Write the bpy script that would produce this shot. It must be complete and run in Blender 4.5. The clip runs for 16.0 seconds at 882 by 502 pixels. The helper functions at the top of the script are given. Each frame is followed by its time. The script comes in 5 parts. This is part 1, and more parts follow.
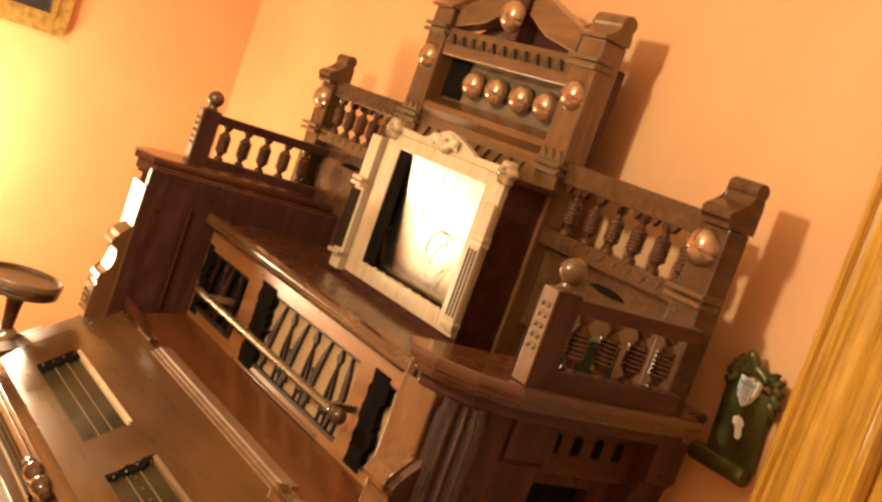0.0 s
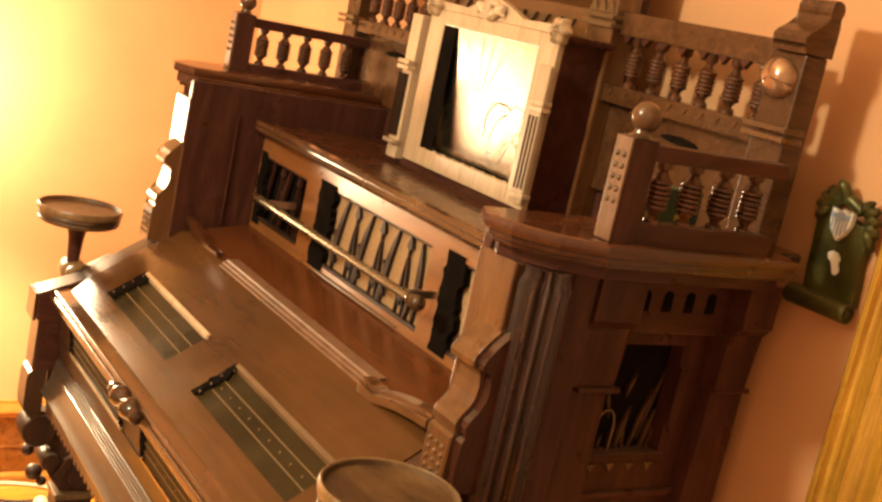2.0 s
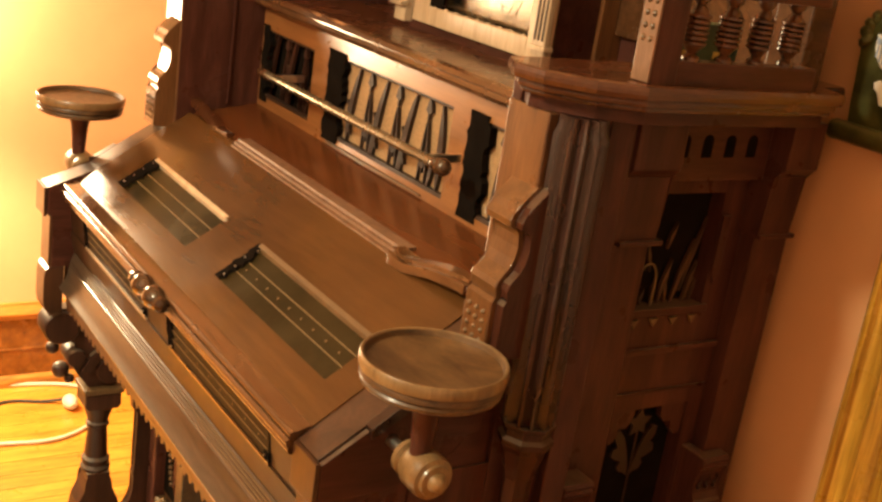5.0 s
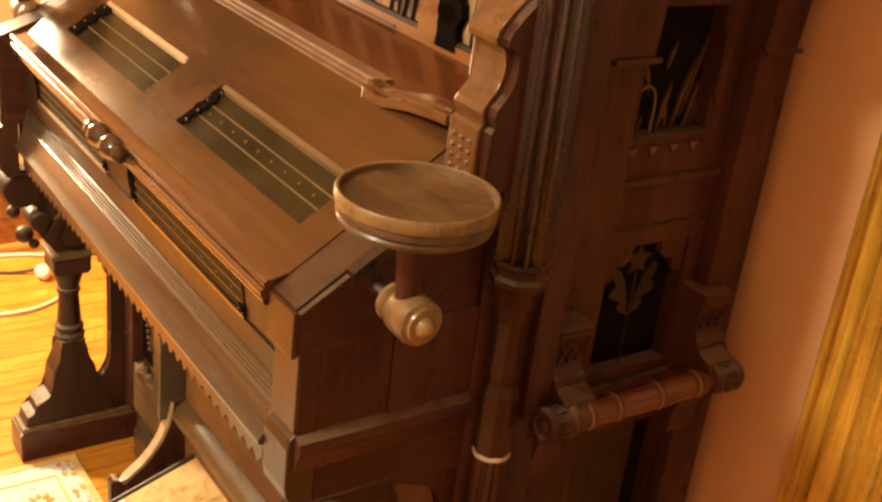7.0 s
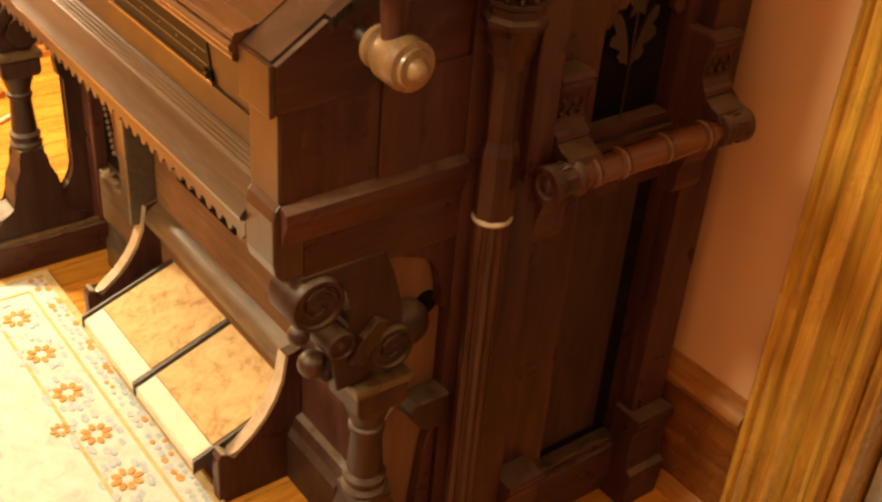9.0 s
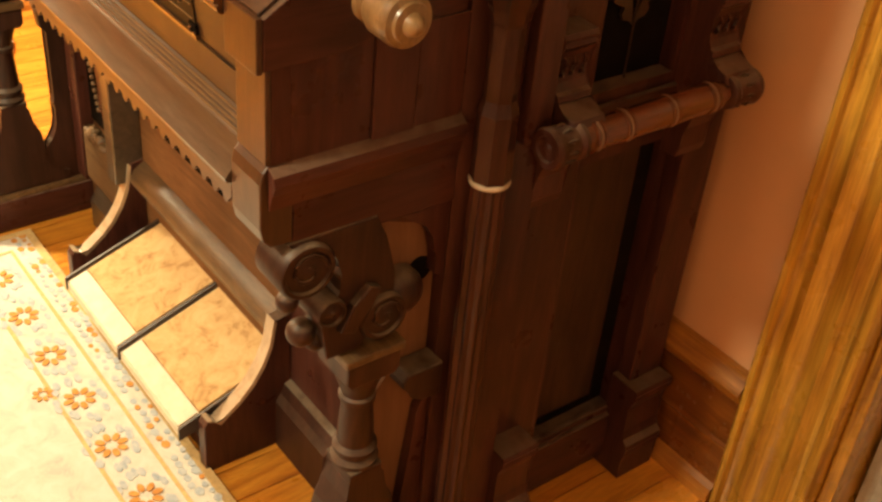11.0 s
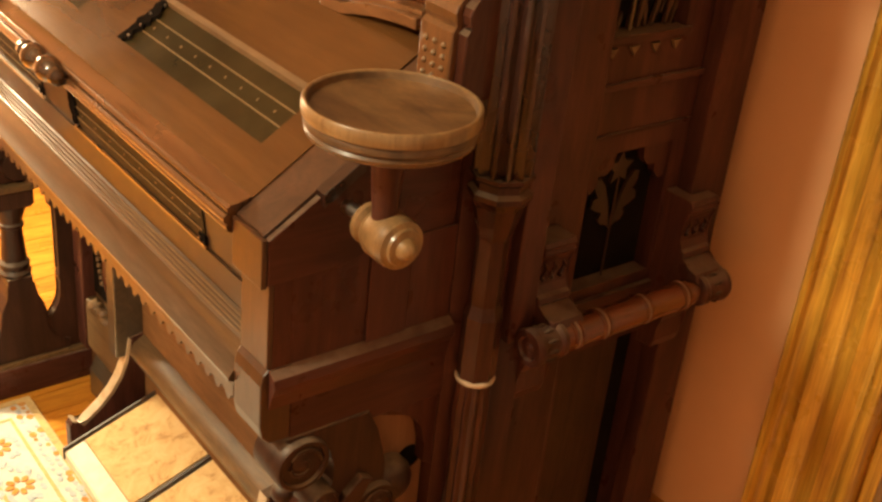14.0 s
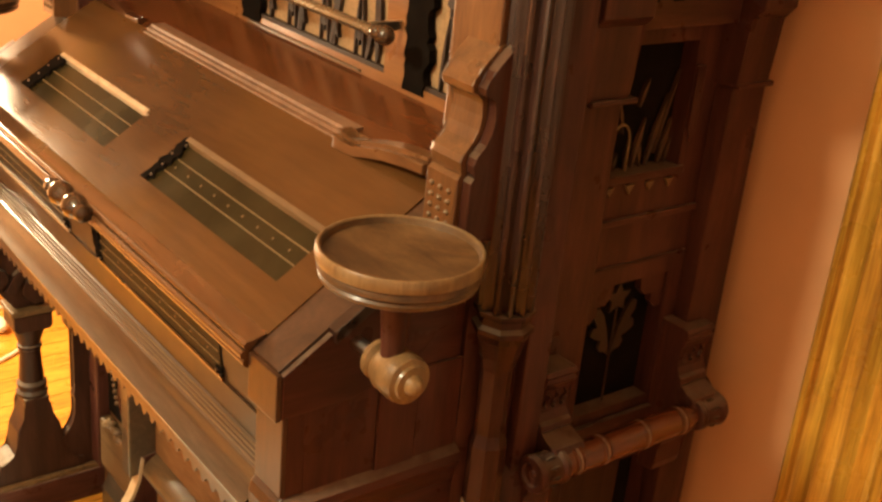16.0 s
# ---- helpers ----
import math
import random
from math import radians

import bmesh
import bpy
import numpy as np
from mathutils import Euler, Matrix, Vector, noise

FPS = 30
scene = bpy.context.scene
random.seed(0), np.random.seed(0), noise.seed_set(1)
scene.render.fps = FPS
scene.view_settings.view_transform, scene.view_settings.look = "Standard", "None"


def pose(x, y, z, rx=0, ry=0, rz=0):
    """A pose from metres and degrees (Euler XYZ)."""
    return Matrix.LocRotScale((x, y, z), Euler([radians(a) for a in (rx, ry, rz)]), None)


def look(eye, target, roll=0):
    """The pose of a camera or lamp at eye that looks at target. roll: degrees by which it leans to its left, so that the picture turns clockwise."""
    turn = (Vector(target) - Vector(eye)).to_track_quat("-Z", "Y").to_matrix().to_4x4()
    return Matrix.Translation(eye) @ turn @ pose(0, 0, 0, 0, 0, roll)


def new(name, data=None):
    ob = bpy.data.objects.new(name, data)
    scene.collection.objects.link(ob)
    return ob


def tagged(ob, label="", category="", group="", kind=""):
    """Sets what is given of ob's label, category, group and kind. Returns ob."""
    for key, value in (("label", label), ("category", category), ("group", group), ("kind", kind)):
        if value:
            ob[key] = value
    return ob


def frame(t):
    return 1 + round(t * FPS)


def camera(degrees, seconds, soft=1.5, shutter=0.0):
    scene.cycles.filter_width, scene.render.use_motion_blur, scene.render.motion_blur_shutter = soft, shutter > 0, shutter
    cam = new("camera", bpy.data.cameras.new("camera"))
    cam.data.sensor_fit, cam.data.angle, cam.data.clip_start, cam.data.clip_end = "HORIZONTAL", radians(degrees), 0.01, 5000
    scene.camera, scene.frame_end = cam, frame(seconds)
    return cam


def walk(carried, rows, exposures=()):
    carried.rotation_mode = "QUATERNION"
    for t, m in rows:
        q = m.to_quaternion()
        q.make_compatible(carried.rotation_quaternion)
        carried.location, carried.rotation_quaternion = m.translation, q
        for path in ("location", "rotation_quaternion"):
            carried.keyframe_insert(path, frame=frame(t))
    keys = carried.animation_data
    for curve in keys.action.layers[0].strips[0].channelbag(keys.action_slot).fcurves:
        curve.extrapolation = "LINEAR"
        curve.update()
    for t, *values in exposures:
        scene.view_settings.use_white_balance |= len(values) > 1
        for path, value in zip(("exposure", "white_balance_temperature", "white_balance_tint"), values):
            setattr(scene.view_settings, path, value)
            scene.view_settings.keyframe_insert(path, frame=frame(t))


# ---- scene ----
cam = camera(42.2, 16.0, soft=2.6)
PATH = [
    (0, (1.081, -1.265, 1.539), (-0.548, -0.125, 1.319), 19.6),
    (0.5, (1.073, -1.246, 1.522), (-0.553, -0.117, 1.237), 17.0),
    (1, (1.06, -1.246, 1.51), (-0.567, -0.129, 1.184), 15.4),
    (1.5, (1.044, -1.251, 1.496), (-0.583, -0.151, 1.118), 14.2),
    (2, (1.033, -1.238, 1.489), (-0.597, -0.154, 1.081), 12.3),
    (2.5, (1.031, -1.231, 1.483), (-0.58, -0.12, 1.067), 11.9),
    (3, (1.028, -1.225, 1.477), (-0.575, -0.112, 1.04), 10.4),
    (3.5, (1.007, -1.228, 1.457), (-0.589, -0.137, 0.946), 9.9),
    (3.7, (0.998, -1.23, 1.455), (-0.591, -0.138, 0.923), 9.6),
    (5.8, (0.95, -1.218, 1.425), (-0.601, -0.144, 0.761), 8.1),
    (6, (0.941, -1.211, 1.414), (-0.595, -0.131, 0.726), 8.1),
    (6.5, (0.921, -1.194, 1.394), (-0.583, -0.117, 0.634), 7.5),
    (7, (0.897, -1.171, 1.376), (-0.569, -0.088, 0.552), 7.1),
    (7.5, (0.88, -1.163, 1.356), (-0.554, -0.086, 0.471), 6.5),
    (8, (0.863, -1.152, 1.324), (-0.536, -0.104, 0.352), 4.7),
    (8.5, (0.848, -1.151, 1.293), (-0.5, -0.103, 0.252), 4.5),
    (9, (0.834, -1.146, 1.261), (-0.464, -0.084, 0.171), 4.9),
    (9.5, (0.821, -1.135, 1.25), (-0.453, -0.07, 0.136), 5.2),
    (10, (0.802, -1.125, 1.237), (-0.453, -0.068, 0.093), 5.5),
    (12.5, (0.796, -1.119, 1.247), (-0.463, -0.065, 0.105), 6.0),
    (13, (0.81, -1.132, 1.28), (-0.493, -0.047, 0.22), 6.3),
    (13.5, (0.815, -1.142, 1.308), (-0.516, -0.03, 0.312), 6.1),
    (14, (0.821, -1.15, 1.335), (-0.534, -0.018, 0.394), 6.2),
    (14.5, (0.828, -1.157, 1.353), (-0.554, -0.006, 0.479), 6.2),
    (15, (0.832, -1.166, 1.369), (-0.574, -0.018, 0.53), 6.1),
    (15.5, (0.839, -1.18, 1.385), (-0.592, -0.032, 0.588), 6.1),
    (16, (0.851, -1.177, 1.392), (-0.582, -0.021, 0.61), 5.6),
]
walk(cam, [(t, look(eye, target, roll)) for t, eye, target, roll in PATH])

# ---------------- light ----------------
world = bpy.data.worlds.new("room_dark")
world.use_nodes = True
world.node_tree.nodes["Background"].inputs[0].default_value = (0.9, 0.6, 0.35, 1)
world.node_tree.nodes["Background"].inputs[1].default_value = 0.02
scene.world = world


def lamp(name, loc, watts, colour, radius):
    data = bpy.data.lights.new(name, "POINT")
    data.energy, data.color, data.shadow_soft_size = watts, colour, radius
    ob = new(name, data)
    ob.location = loc
    return ob


lamp("table_lamp_light", (-1.69, -0.83, 1.08), 35.0, (1.0, 0.77, 0.47), 0.14)
lamp("ceiling_lamp_light", (-0.13, -1.95, 2.05), 106.0, (1.0, 0.895, 0.61), 0.09)
down = bpy.data.lights.new("table_lamp_downlight", "SPOT")
down.energy, down.color, down.shadow_soft_size, down.spot_size, down.spot_blend = 110.0, (1.0, 0.84, 0.50), 0.07, radians(130), 0.5
down_ob = new("table_lamp_downlight", down)
down_ob.matrix_world = look((-1.72, -0.95, 0.93), (-1.40, -0.80, 0.0))



# ---------------- materials ----------------
def nodes_of(name):
    mat = bpy.data.materials.new(name)
    mat.use_nodes = True
    nt = mat.node_tree
    return mat, nt, nt.nodes["Principled BSDF"]


def ramp(nt, fac, stops):
    r = nt.nodes.new("ShaderNodeValToRGB")
    while len(r.color_ramp.elements) < len(stops):
        r.color_ramp.elements.new(0.5)
    for e, (p, c) in zip(r.color_ramp.elements, stops):
        e.position, e.color = p, (*c, 1)
    nt.links.new(fac, r.inputs[0])
    return r.outputs[0]


def noise_at(nt, vec, scale, detail=4.0, rough=0.55, distort=0.0):
    n = nt.nodes.new("ShaderNodeTexNoise")
    n.inputs["Scale"].default_value, n.inputs["Detail"].default_value = scale, detail
    n.inputs["Roughness"].default_value, n.inputs["Distortion"].default_value = rough, distort
    nt.links.new(vec, n.inputs["Vector"])
    return n.outputs["Fac"]


def place_vec(nt, stretch=(1, 1, 1), random_shift=True):
    geo = nt.nodes.new("ShaderNodeNewGeometry")
    mp = nt.nodes.new("ShaderNodeMapping")
    mp.inputs["Scale"].default_value = stretch
    nt.links.new(geo.outputs["Position"], mp.inputs["Vector"])
    if random_shift:
        info = nt.nodes.new("ShaderNodeObjectInfo")
        mul = nt.nodes.new("ShaderNodeMath")
        mul.operation = "MULTIPLY"
        mul.inputs[1].default_value = 37.0
        nt.links.new(info.outputs["Random"], mul.inputs[0])
        nt.links.new(mul.outputs[0], mp.inputs["Location"])
    return mp.outputs["Vector"]


def bump(nt, bsdf, fac, strength, distance=0.002):
    b = nt.nodes.new("ShaderNodeBump")
    b.inputs["Strength"].default_value, b.inputs["Distance"].default_value = strength, distance
    nt.links.new(fac, b.inputs["Height"])
    nt.links.new(b.outputs[0], bsdf.inputs["Normal"])


def mix_rgb(nt, fac, a, b, mode="MIX"):
    m = nt.nodes.new("ShaderNodeMix")
    m.data_type, m.blend_type = "RGBA", mode
    for sock, val in ((m.inputs["Factor"], fac), (m.inputs["A"], a), (m.inputs["B"], b)):
        if isinstance(val, (int, float)):
            sock.default_value = val
        elif isinstance(val, tuple):
            sock.default_value = (*val, 1)
        else:
            nt.links.new(val, sock)
    return m.outputs["Result"]


def painted_highlight(nt, amount):
    """Mask of pale highlights painted in patches on faces and edges that look up."""
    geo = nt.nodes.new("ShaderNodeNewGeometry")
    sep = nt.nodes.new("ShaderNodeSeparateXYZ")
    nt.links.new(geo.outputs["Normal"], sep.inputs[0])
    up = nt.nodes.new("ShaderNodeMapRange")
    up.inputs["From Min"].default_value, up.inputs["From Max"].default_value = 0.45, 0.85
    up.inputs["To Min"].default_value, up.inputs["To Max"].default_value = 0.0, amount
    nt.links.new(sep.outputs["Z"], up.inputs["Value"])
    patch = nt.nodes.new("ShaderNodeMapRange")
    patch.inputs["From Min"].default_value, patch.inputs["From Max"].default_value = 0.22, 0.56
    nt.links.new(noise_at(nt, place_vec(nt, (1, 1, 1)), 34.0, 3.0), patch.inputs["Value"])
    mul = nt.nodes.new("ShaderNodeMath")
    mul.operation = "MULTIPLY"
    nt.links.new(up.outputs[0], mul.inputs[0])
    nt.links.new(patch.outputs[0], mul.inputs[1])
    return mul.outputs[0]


def wood(name, axis, light, mid, dark, rough=0.32, grain=9.0, coat=0.3, bump_strength=0.12, blotch=0.35, wave=1.2, fleck=0.7, draw=0.12, coat_rough=0.2, highlight=0.0, spec=0.5):
    """Varnished wood with its grain along one axis of the world."""
    mat, nt, bsdf = nodes_of(name)
    long, wide = grain * draw, grain
    stretch = {"x": (long, wide, wide), "y": (wide, long, wide), "z": (wide, wide, long)}[axis]
    vec = place_vec(nt, stretch)
    rings = noise_at(nt, vec, 3.0, 5.0, 0.6, wave)
    fine = noise_at(nt, vec, 22.0, 3.0, 0.7)
    base = ramp(nt, rings, [(0.28, dark), (0.5, mid), (0.74, light)])
    fine_c = ramp(nt, fine, [(0.3, (0.62, 0.58, 0.55)), (0.65, (1, 1, 1))])
    col = mix_rgb(nt, fleck, base, fine_c, "MULTIPLY")
    big = noise_at(nt, place_vec(nt, (1, 1, 1)), 4.0, 3.0)
    big_c = ramp(nt, big, [(0.3, (1 - blotch,) * 3), (0.7, (1.1, 1.1, 1.1))])
    col = mix_rgb(nt, 1.0, col, big_c, "MULTIPLY")
    # Pale highlight mixed into the wood's colour where it faces up.
    if highlight > 0:
        col = mix_rgb(nt, painted_highlight(nt, highlight), col, (0.36, 0.29, 0.20))
    nt.links.new(col, bsdf.inputs["Base Color"])
    worn = nt.nodes.new("ShaderNodeMapRange")
    worn.inputs["To Min"].default_value, worn.inputs["To Max"].default_value = rough - 0.07, rough + 0.16
    nt.links.new(noise_at(nt, place_vec(nt, (1, 1, 1)), 14.0, 4.0), worn.inputs["Value"])
    nt.links.new(worn.outputs[0], bsdf.inputs["Roughness"])
    bsdf.inputs["Specular IOR Level"].default_value = spec
    bsdf.inputs["Coat Weight"].default_value = coat
    bsdf.inputs["Coat Roughness"].default_value = coat_rough
    bump(nt, bsdf, fine, bump_strength, 0.001)
    return mat


WAL = dict(light=(0.1120, 0.0417, 0.0286), mid=(0.0739, 0.0264, 0.0186), dark=(0.0437, 0.0150, 0.0110), rough=0.26, coat=0.0, highlight=0.25, spec=0.22, blotch=0.25)
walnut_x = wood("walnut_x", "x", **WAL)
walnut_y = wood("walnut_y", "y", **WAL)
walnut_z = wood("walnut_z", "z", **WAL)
worn_walnut = wood("worn_walnut", "x", (0.23, 0.138, 0.060), (0.165, 0.094, 0.040), (0.085, 0.047, 0.019), rough=0.42, coat=0.15, grain=14.0, bump_strength=0.3)
# Lighter copy of walnut: the light on front-facing parts put into its colour.
FRONT_LIT = dict(light=(0.205, 0.092, 0.033), mid=(0.150, 0.064, 0.0215), dark=(0.076, 0.031, 0.0105), rough=0.26, coat=0.8, coat_rough=0.18, grain=12.0, blotch=0.3)
front_lit_x = wood("faded_walnut_x", "x", **FRONT_LIT)
front_lit_z = wood("faded_walnut_z", "z", **FRONT_LIT)
nosing_wood = wood("polished_nosing_wood", "x", (0.175, 0.080, 0.032), (0.125, 0.055, 0.021), (0.068, 0.029, 0.011), rough=0.20, coat=1.0, coat_rough=0.10, grain=12.0, blotch=0.3)
slip_wood = wood("rubbed_slip_wood", "x", (0.1100, 0.0819, 0.0550), (0.0784, 0.0573, 0.0386), (0.0445, 0.0328, 0.0216), rough=0.30, coat=0.7, coat_rough=0.14, grain=14.0, blotch=0.3)
column_wood = wood("red_column_wood", "z", (0.0984, 0.0348, 0.0216), (0.0624, 0.0214, 0.0138), (0.0324, 0.0110, 0.0079), rough=0.17, coat=0.0, highlight=0.25, spec=0.28)
panel_wood = wood("plain_panel_wood", "x", (0.25, 0.125, 0.052), (0.20, 0.096, 0.039), (0.135, 0.062, 0.025), rough=0.55, coat=0.0, grain=8.0, spec=0.1)
mid_walnut = wood("mid_walnut", "z", (0.0914, 0.0402, 0.0190), (0.0643, 0.0270, 0.0124), (0.0337, 0.0132, 0.0065), rough=0.30, coat=0.2, grain=11.0)
end_wood = wood("worn_end_wood", "x", (0.098, 0.050, 0.028), (0.070, 0.035, 0.0195), (0.038, 0.018, 0.0105), rough=0.32, coat=0.2, grain=13.0)
dusty_walnut = wood("dusty_walnut", "z", (0.072, 0.030, 0.019), (0.047, 0.019, 0.012), (0.026, 0.0105, 0.007), rough=0.40, coat=0.0, grain=11.0, highlight=0.38, spec=0.3)
flute_wood = wood("dark_fluted_wood", "z", (0.060, 0.026, 0.018), (0.038, 0.0158, 0.011), (0.021, 0.0086, 0.0064), rough=0.24, coat=0.15, coat_rough=0.12, grain=11.0, spec=0.5)
spindle_wood = wood("turned_spindle_wood", "z", (0.150, 0.058, 0.022), (0.105, 0.038, 0.015), (0.055, 0.018, 0.008), rough=0.22, coat=0.3, coat_rough=0.1, grain=14.0)
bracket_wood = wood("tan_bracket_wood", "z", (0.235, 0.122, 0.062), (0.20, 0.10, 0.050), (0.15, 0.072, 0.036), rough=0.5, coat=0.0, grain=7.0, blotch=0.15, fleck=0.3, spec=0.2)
slope_wood = wood("polished_slope_wood", "x", (0.140, 0.046, 0.0145), (0.110, 0.0345, 0.0105), (0.068, 0.0200, 0.0062), rough=0.16, grain=5.0, coat=0.0, bump_strength=0.02, blotch=0.2, wave=0.4, fleck=0.3)
tan_wood = wood("tan_turned_wood", "z", (0.36, 0.225, 0.098), (0.285, 0.170, 0.070), (0.17, 0.095, 0.038), rough=0.34, coat=0.3, grain=14.0, blotch=0.4)
stand_wood = wood("stained_stand_wood", "x", (0.25, 0.140, 0.056), (0.155, 0.080, 0.030), (0.060, 0.028, 0.011), rough=0.42, coat=0.15, grain=7.0, draw=0.5, blotch=0.55)
grille_wood = wood("orange_board_wood", "x", (0.33, 0.142, 0.045), (0.265, 0.108, 0.033), (0.155, 0.057, 0.016), rough=0.26, coat=1.0, coat_rough=0.22, grain=8.0, blotch=0.2, wave=0.5, fleck=0.4)
pale_post = wood("rubbed_post_wood", "z", (0.30, 0.17, 0.10), (0.25, 0.135, 0.078), (0.17, 0.085, 0.045), rough=0.42, coat=0.15, grain=14.0)
pale_wood = wood("pale_rubbed_wood", "z", (0.70, 0.545, 0.37), (0.62, 0.47, 0.31), (0.47, 0.335, 0.205), rough=0.30, coat=1.0, coat_rough=0.24, grain=14.0, bump_strength=0.15, fleck=0.35)
lid_wood = wood("polished_lid_wood", "x", (0.120, 0.0525, 0.0155), (0.096, 0.0410, 0.0118), (0.066, 0.0262, 0.0066), rough=0.15, spec=0.48, grain=5.0, coat=0.0, bump_strength=0.02, blotch=0.25, wave=0.4, fleck=0.3)
cornice_wood = wood("polished_cornice_wood", "y", (0.135, 0.045, 0.017), (0.096, 0.030, 0.0115), (0.058, 0.017, 0.0065), rough=0.20, grain=9.0, coat=0.5, coat_rough=0.06, bump_strength=0.03)
shelf_wood = wood("polished_shelf_wood", "x", (0.122, 0.043, 0.017), (0.084, 0.029, 0.0115), (0.048, 0.0158, 0.0063), rough=0.22, grain=7.0, coat=0.25, coat_rough=0.08, bump_strength=0.03, blotch=0.25, wave=0.5)
rail_wood = wood("red_turned_rail_wood", "y", (0.21, 0.062, 0.024), (0.150, 0.042, 0.016), (0.085, 0.022, 0.009), rough=0.15, grain=12, coat=0.3, coat_rough=0.08)
recess_board = wood("tan_recess_board", "x", (0.26, 0.18, 0.105), (0.20, 0.135, 0.078), (0.13, 0.085, 0.048), rough=0.5, coat=0.0, grain=9.0)
front_wood = wood("key_front_wood", "x", (0.0476, 0.0263, 0.0140), (0.0348, 0.0187, 0.0098), (0.0221, 0.0115, 0.0059), rough=0.34, grain=6.0, coat=0.12, bump_strength=0.03, blotch=0.25, wave=0.4, fleck=0.3, spec=0.25, coat_rough=0.10)
red_walnut = wood("red_walnut", "y", (0.140, 0.062, 0.025), (0.098, 0.042, 0.0165), (0.056, 0.022, 0.0085), rough=0.20, grain=12, coat=0.0)
shelf_ply = wood("case_interior", "z", (0.085, 0.040, 0.019), (0.056, 0.026, 0.0125), (0.030, 0.013, 0.007), rough=0.5, coat=0.0, spec=0.25)
oak_z = wood("golden_oak_z", "z", (0.86, 0.51, 0.080), (0.64, 0.335, 0.040), (0.27, 0.105, 0.012), rough=0.24, grain=24, coat=0.5, blotch=0.3, wave=0.35, draw=0.035, fleck=0.95, bump_strength=0.3)
oak_x = wood("golden_oak_x", "x", (0.64, 0.30, 0.048), (0.48, 0.19, 0.028), (0.26, 0.085, 0.014), rough=0.28, grain=16, coat=0.45, blotch=0.2, wave=0.4, draw=0.06)
stained_oak = wood("stained_oak", "x", (0.34, 0.12, 0.022), (0.24, 0.075, 0.013), (0.12, 0.034, 0.007), rough=0.22, grain=12, coat=0.4, blotch=0.3, wave=0.4, draw=0.06)
oak_y = wood("golden_oak_y", "y", (0.60, 0.27, 0.046), (0.46, 0.18, 0.028), (0.25, 0.08, 0.014), rough=0.28, grain=16, coat=0.45, blotch=0.2)
floor_oak = wood("floor_oak", "y", (0.76, 0.35, 0.046), (0.66, 0.26, 0.030), (0.44, 0.14, 0.016), rough=0.26, grain=10, coat=0.5, blotch=0.2)


def paint(name, colour, rough=0.7, scale=9.0, vary=0.10, bump_s=0.12):
    mat, nt, bsdf = nodes_of(name)
    vec = place_vec(nt, (1, 1, 1), False)
    a = tuple(c * (1 - vary) for c in colour)
    b = tuple(min(1, c * (1 + vary)) for c in colour)
    col = ramp(nt, noise_at(nt, vec, scale * 0.3, 5.0), [(0.3, a), (0.7, b)])
    nt.links.new(col, bsdf.inputs["Base Color"])
    bsdf.inputs["Roughness"].default_value = rough
    bump(nt, bsdf, noise_at(nt, vec, scale * 30, 3.0), bump_s, 0.001)
    return mat


wall_paint = paint("terracotta_wall_paint", (0.65, 0.345, 0.165), 0.62)
bounce_paint = paint("cream_wall_paint", (0.60, 0.485, 0.40), 0.7)
ceiling_paint = paint("ceiling_paint", (0.74, 0.60, 0.42), 0.8)


def plain(name, colour, rough=0.4, metal=0.0, vary=0.25, scale=30.0, bump_s=0.1, coat=0.0):
    mat, nt, bsdf = nodes_of(name)
    vec = place_vec(nt)
    a = tuple(c * (1 - vary) for c in colour)
    b = tuple(min(1, c * (1 + vary)) for c in colour)
    fac = noise_at(nt, vec, scale, 4.0)
    nt.links.new(ramp(nt, fac, [(0.3, a), (0.7, b)]), bsdf.inputs["Base Color"])
    mr = nt.nodes.new("ShaderNodeMapRange")
    mr.inputs["To Min"].default_value, mr.inputs["To Max"].default_value = max(0.02, rough - 0.08), min(1, rough + 0.12)
    nt.links.new(fac, mr.inputs["Value"])
    nt.links.new(mr.outputs[0], bsdf.inputs["Roughness"])
    bsdf.inputs["Metallic"].default_value = metal
    bsdf.inputs["Coat Weight"].default_value = coat
    bump(nt, bsdf, noise_at(nt, vec, scale * 4, 3.0), bump_s, 0.001)
    return mat


pull_wood = plain("black_polished_wood", (0.045, 0.020, 0.009), 0.14, 0.0, 0.3, 40.0, 0.02, 0.6)
finial_wood = plain("brown_finial_wood", (0.105, 0.050, 0.023), 0.20, 0.0, 0.3, 40.0, 0.02, 0.3)
boss_wood = plain("polished_boss_wood", (0.40, 0.225, 0.125), 0.13, 0.55, 0.3, 40.0, 0.01, 1.0)
rosette_wood = plain("rubbed_rosette_wood", (0.42, 0.30, 0.18), 0.16, 0.0, 0.3, 60.0, 0.05, 0.9)
# Flat black, painted in for the dark of openings, gaps and reveals.
black_sheet = plain("black_grille_cloth", (0.010, 0.0075, 0.006), 0.9)
black_sheet.node_tree.nodes["Principled BSDF"].inputs["Specular IOR Level"].default_value = 0.0
fret_wood = plain("fret_wood", (0.026, 0.012, 0.007), 0.5)
grille_cloth = plain("tan_grille_cloth", (0.38, 0.235, 0.115), 0.85, 0.0, 0.2, 200.0, 0.4)
brass = plain("aged_brass", (0.080, 0.073, 0.018), 0.34, 0.45, 0.45, 25.0, 0.2)
steel = plain("worn_steel", (0.62, 0.58, 0.52), 0.3, 1.0, 0.15)
rod_metal = plain("nickel_rod", (0.21, 0.175, 0.115), 0.24, 0.75, 0.1)
wire_metal = plain("dull_wire", (0.19, 0.125, 0.055), 0.5, 0.2, 0.1)
white_enamel = plain("white_enamel", (0.80, 0.78, 0.72), 0.35, 0.0, 0.05)
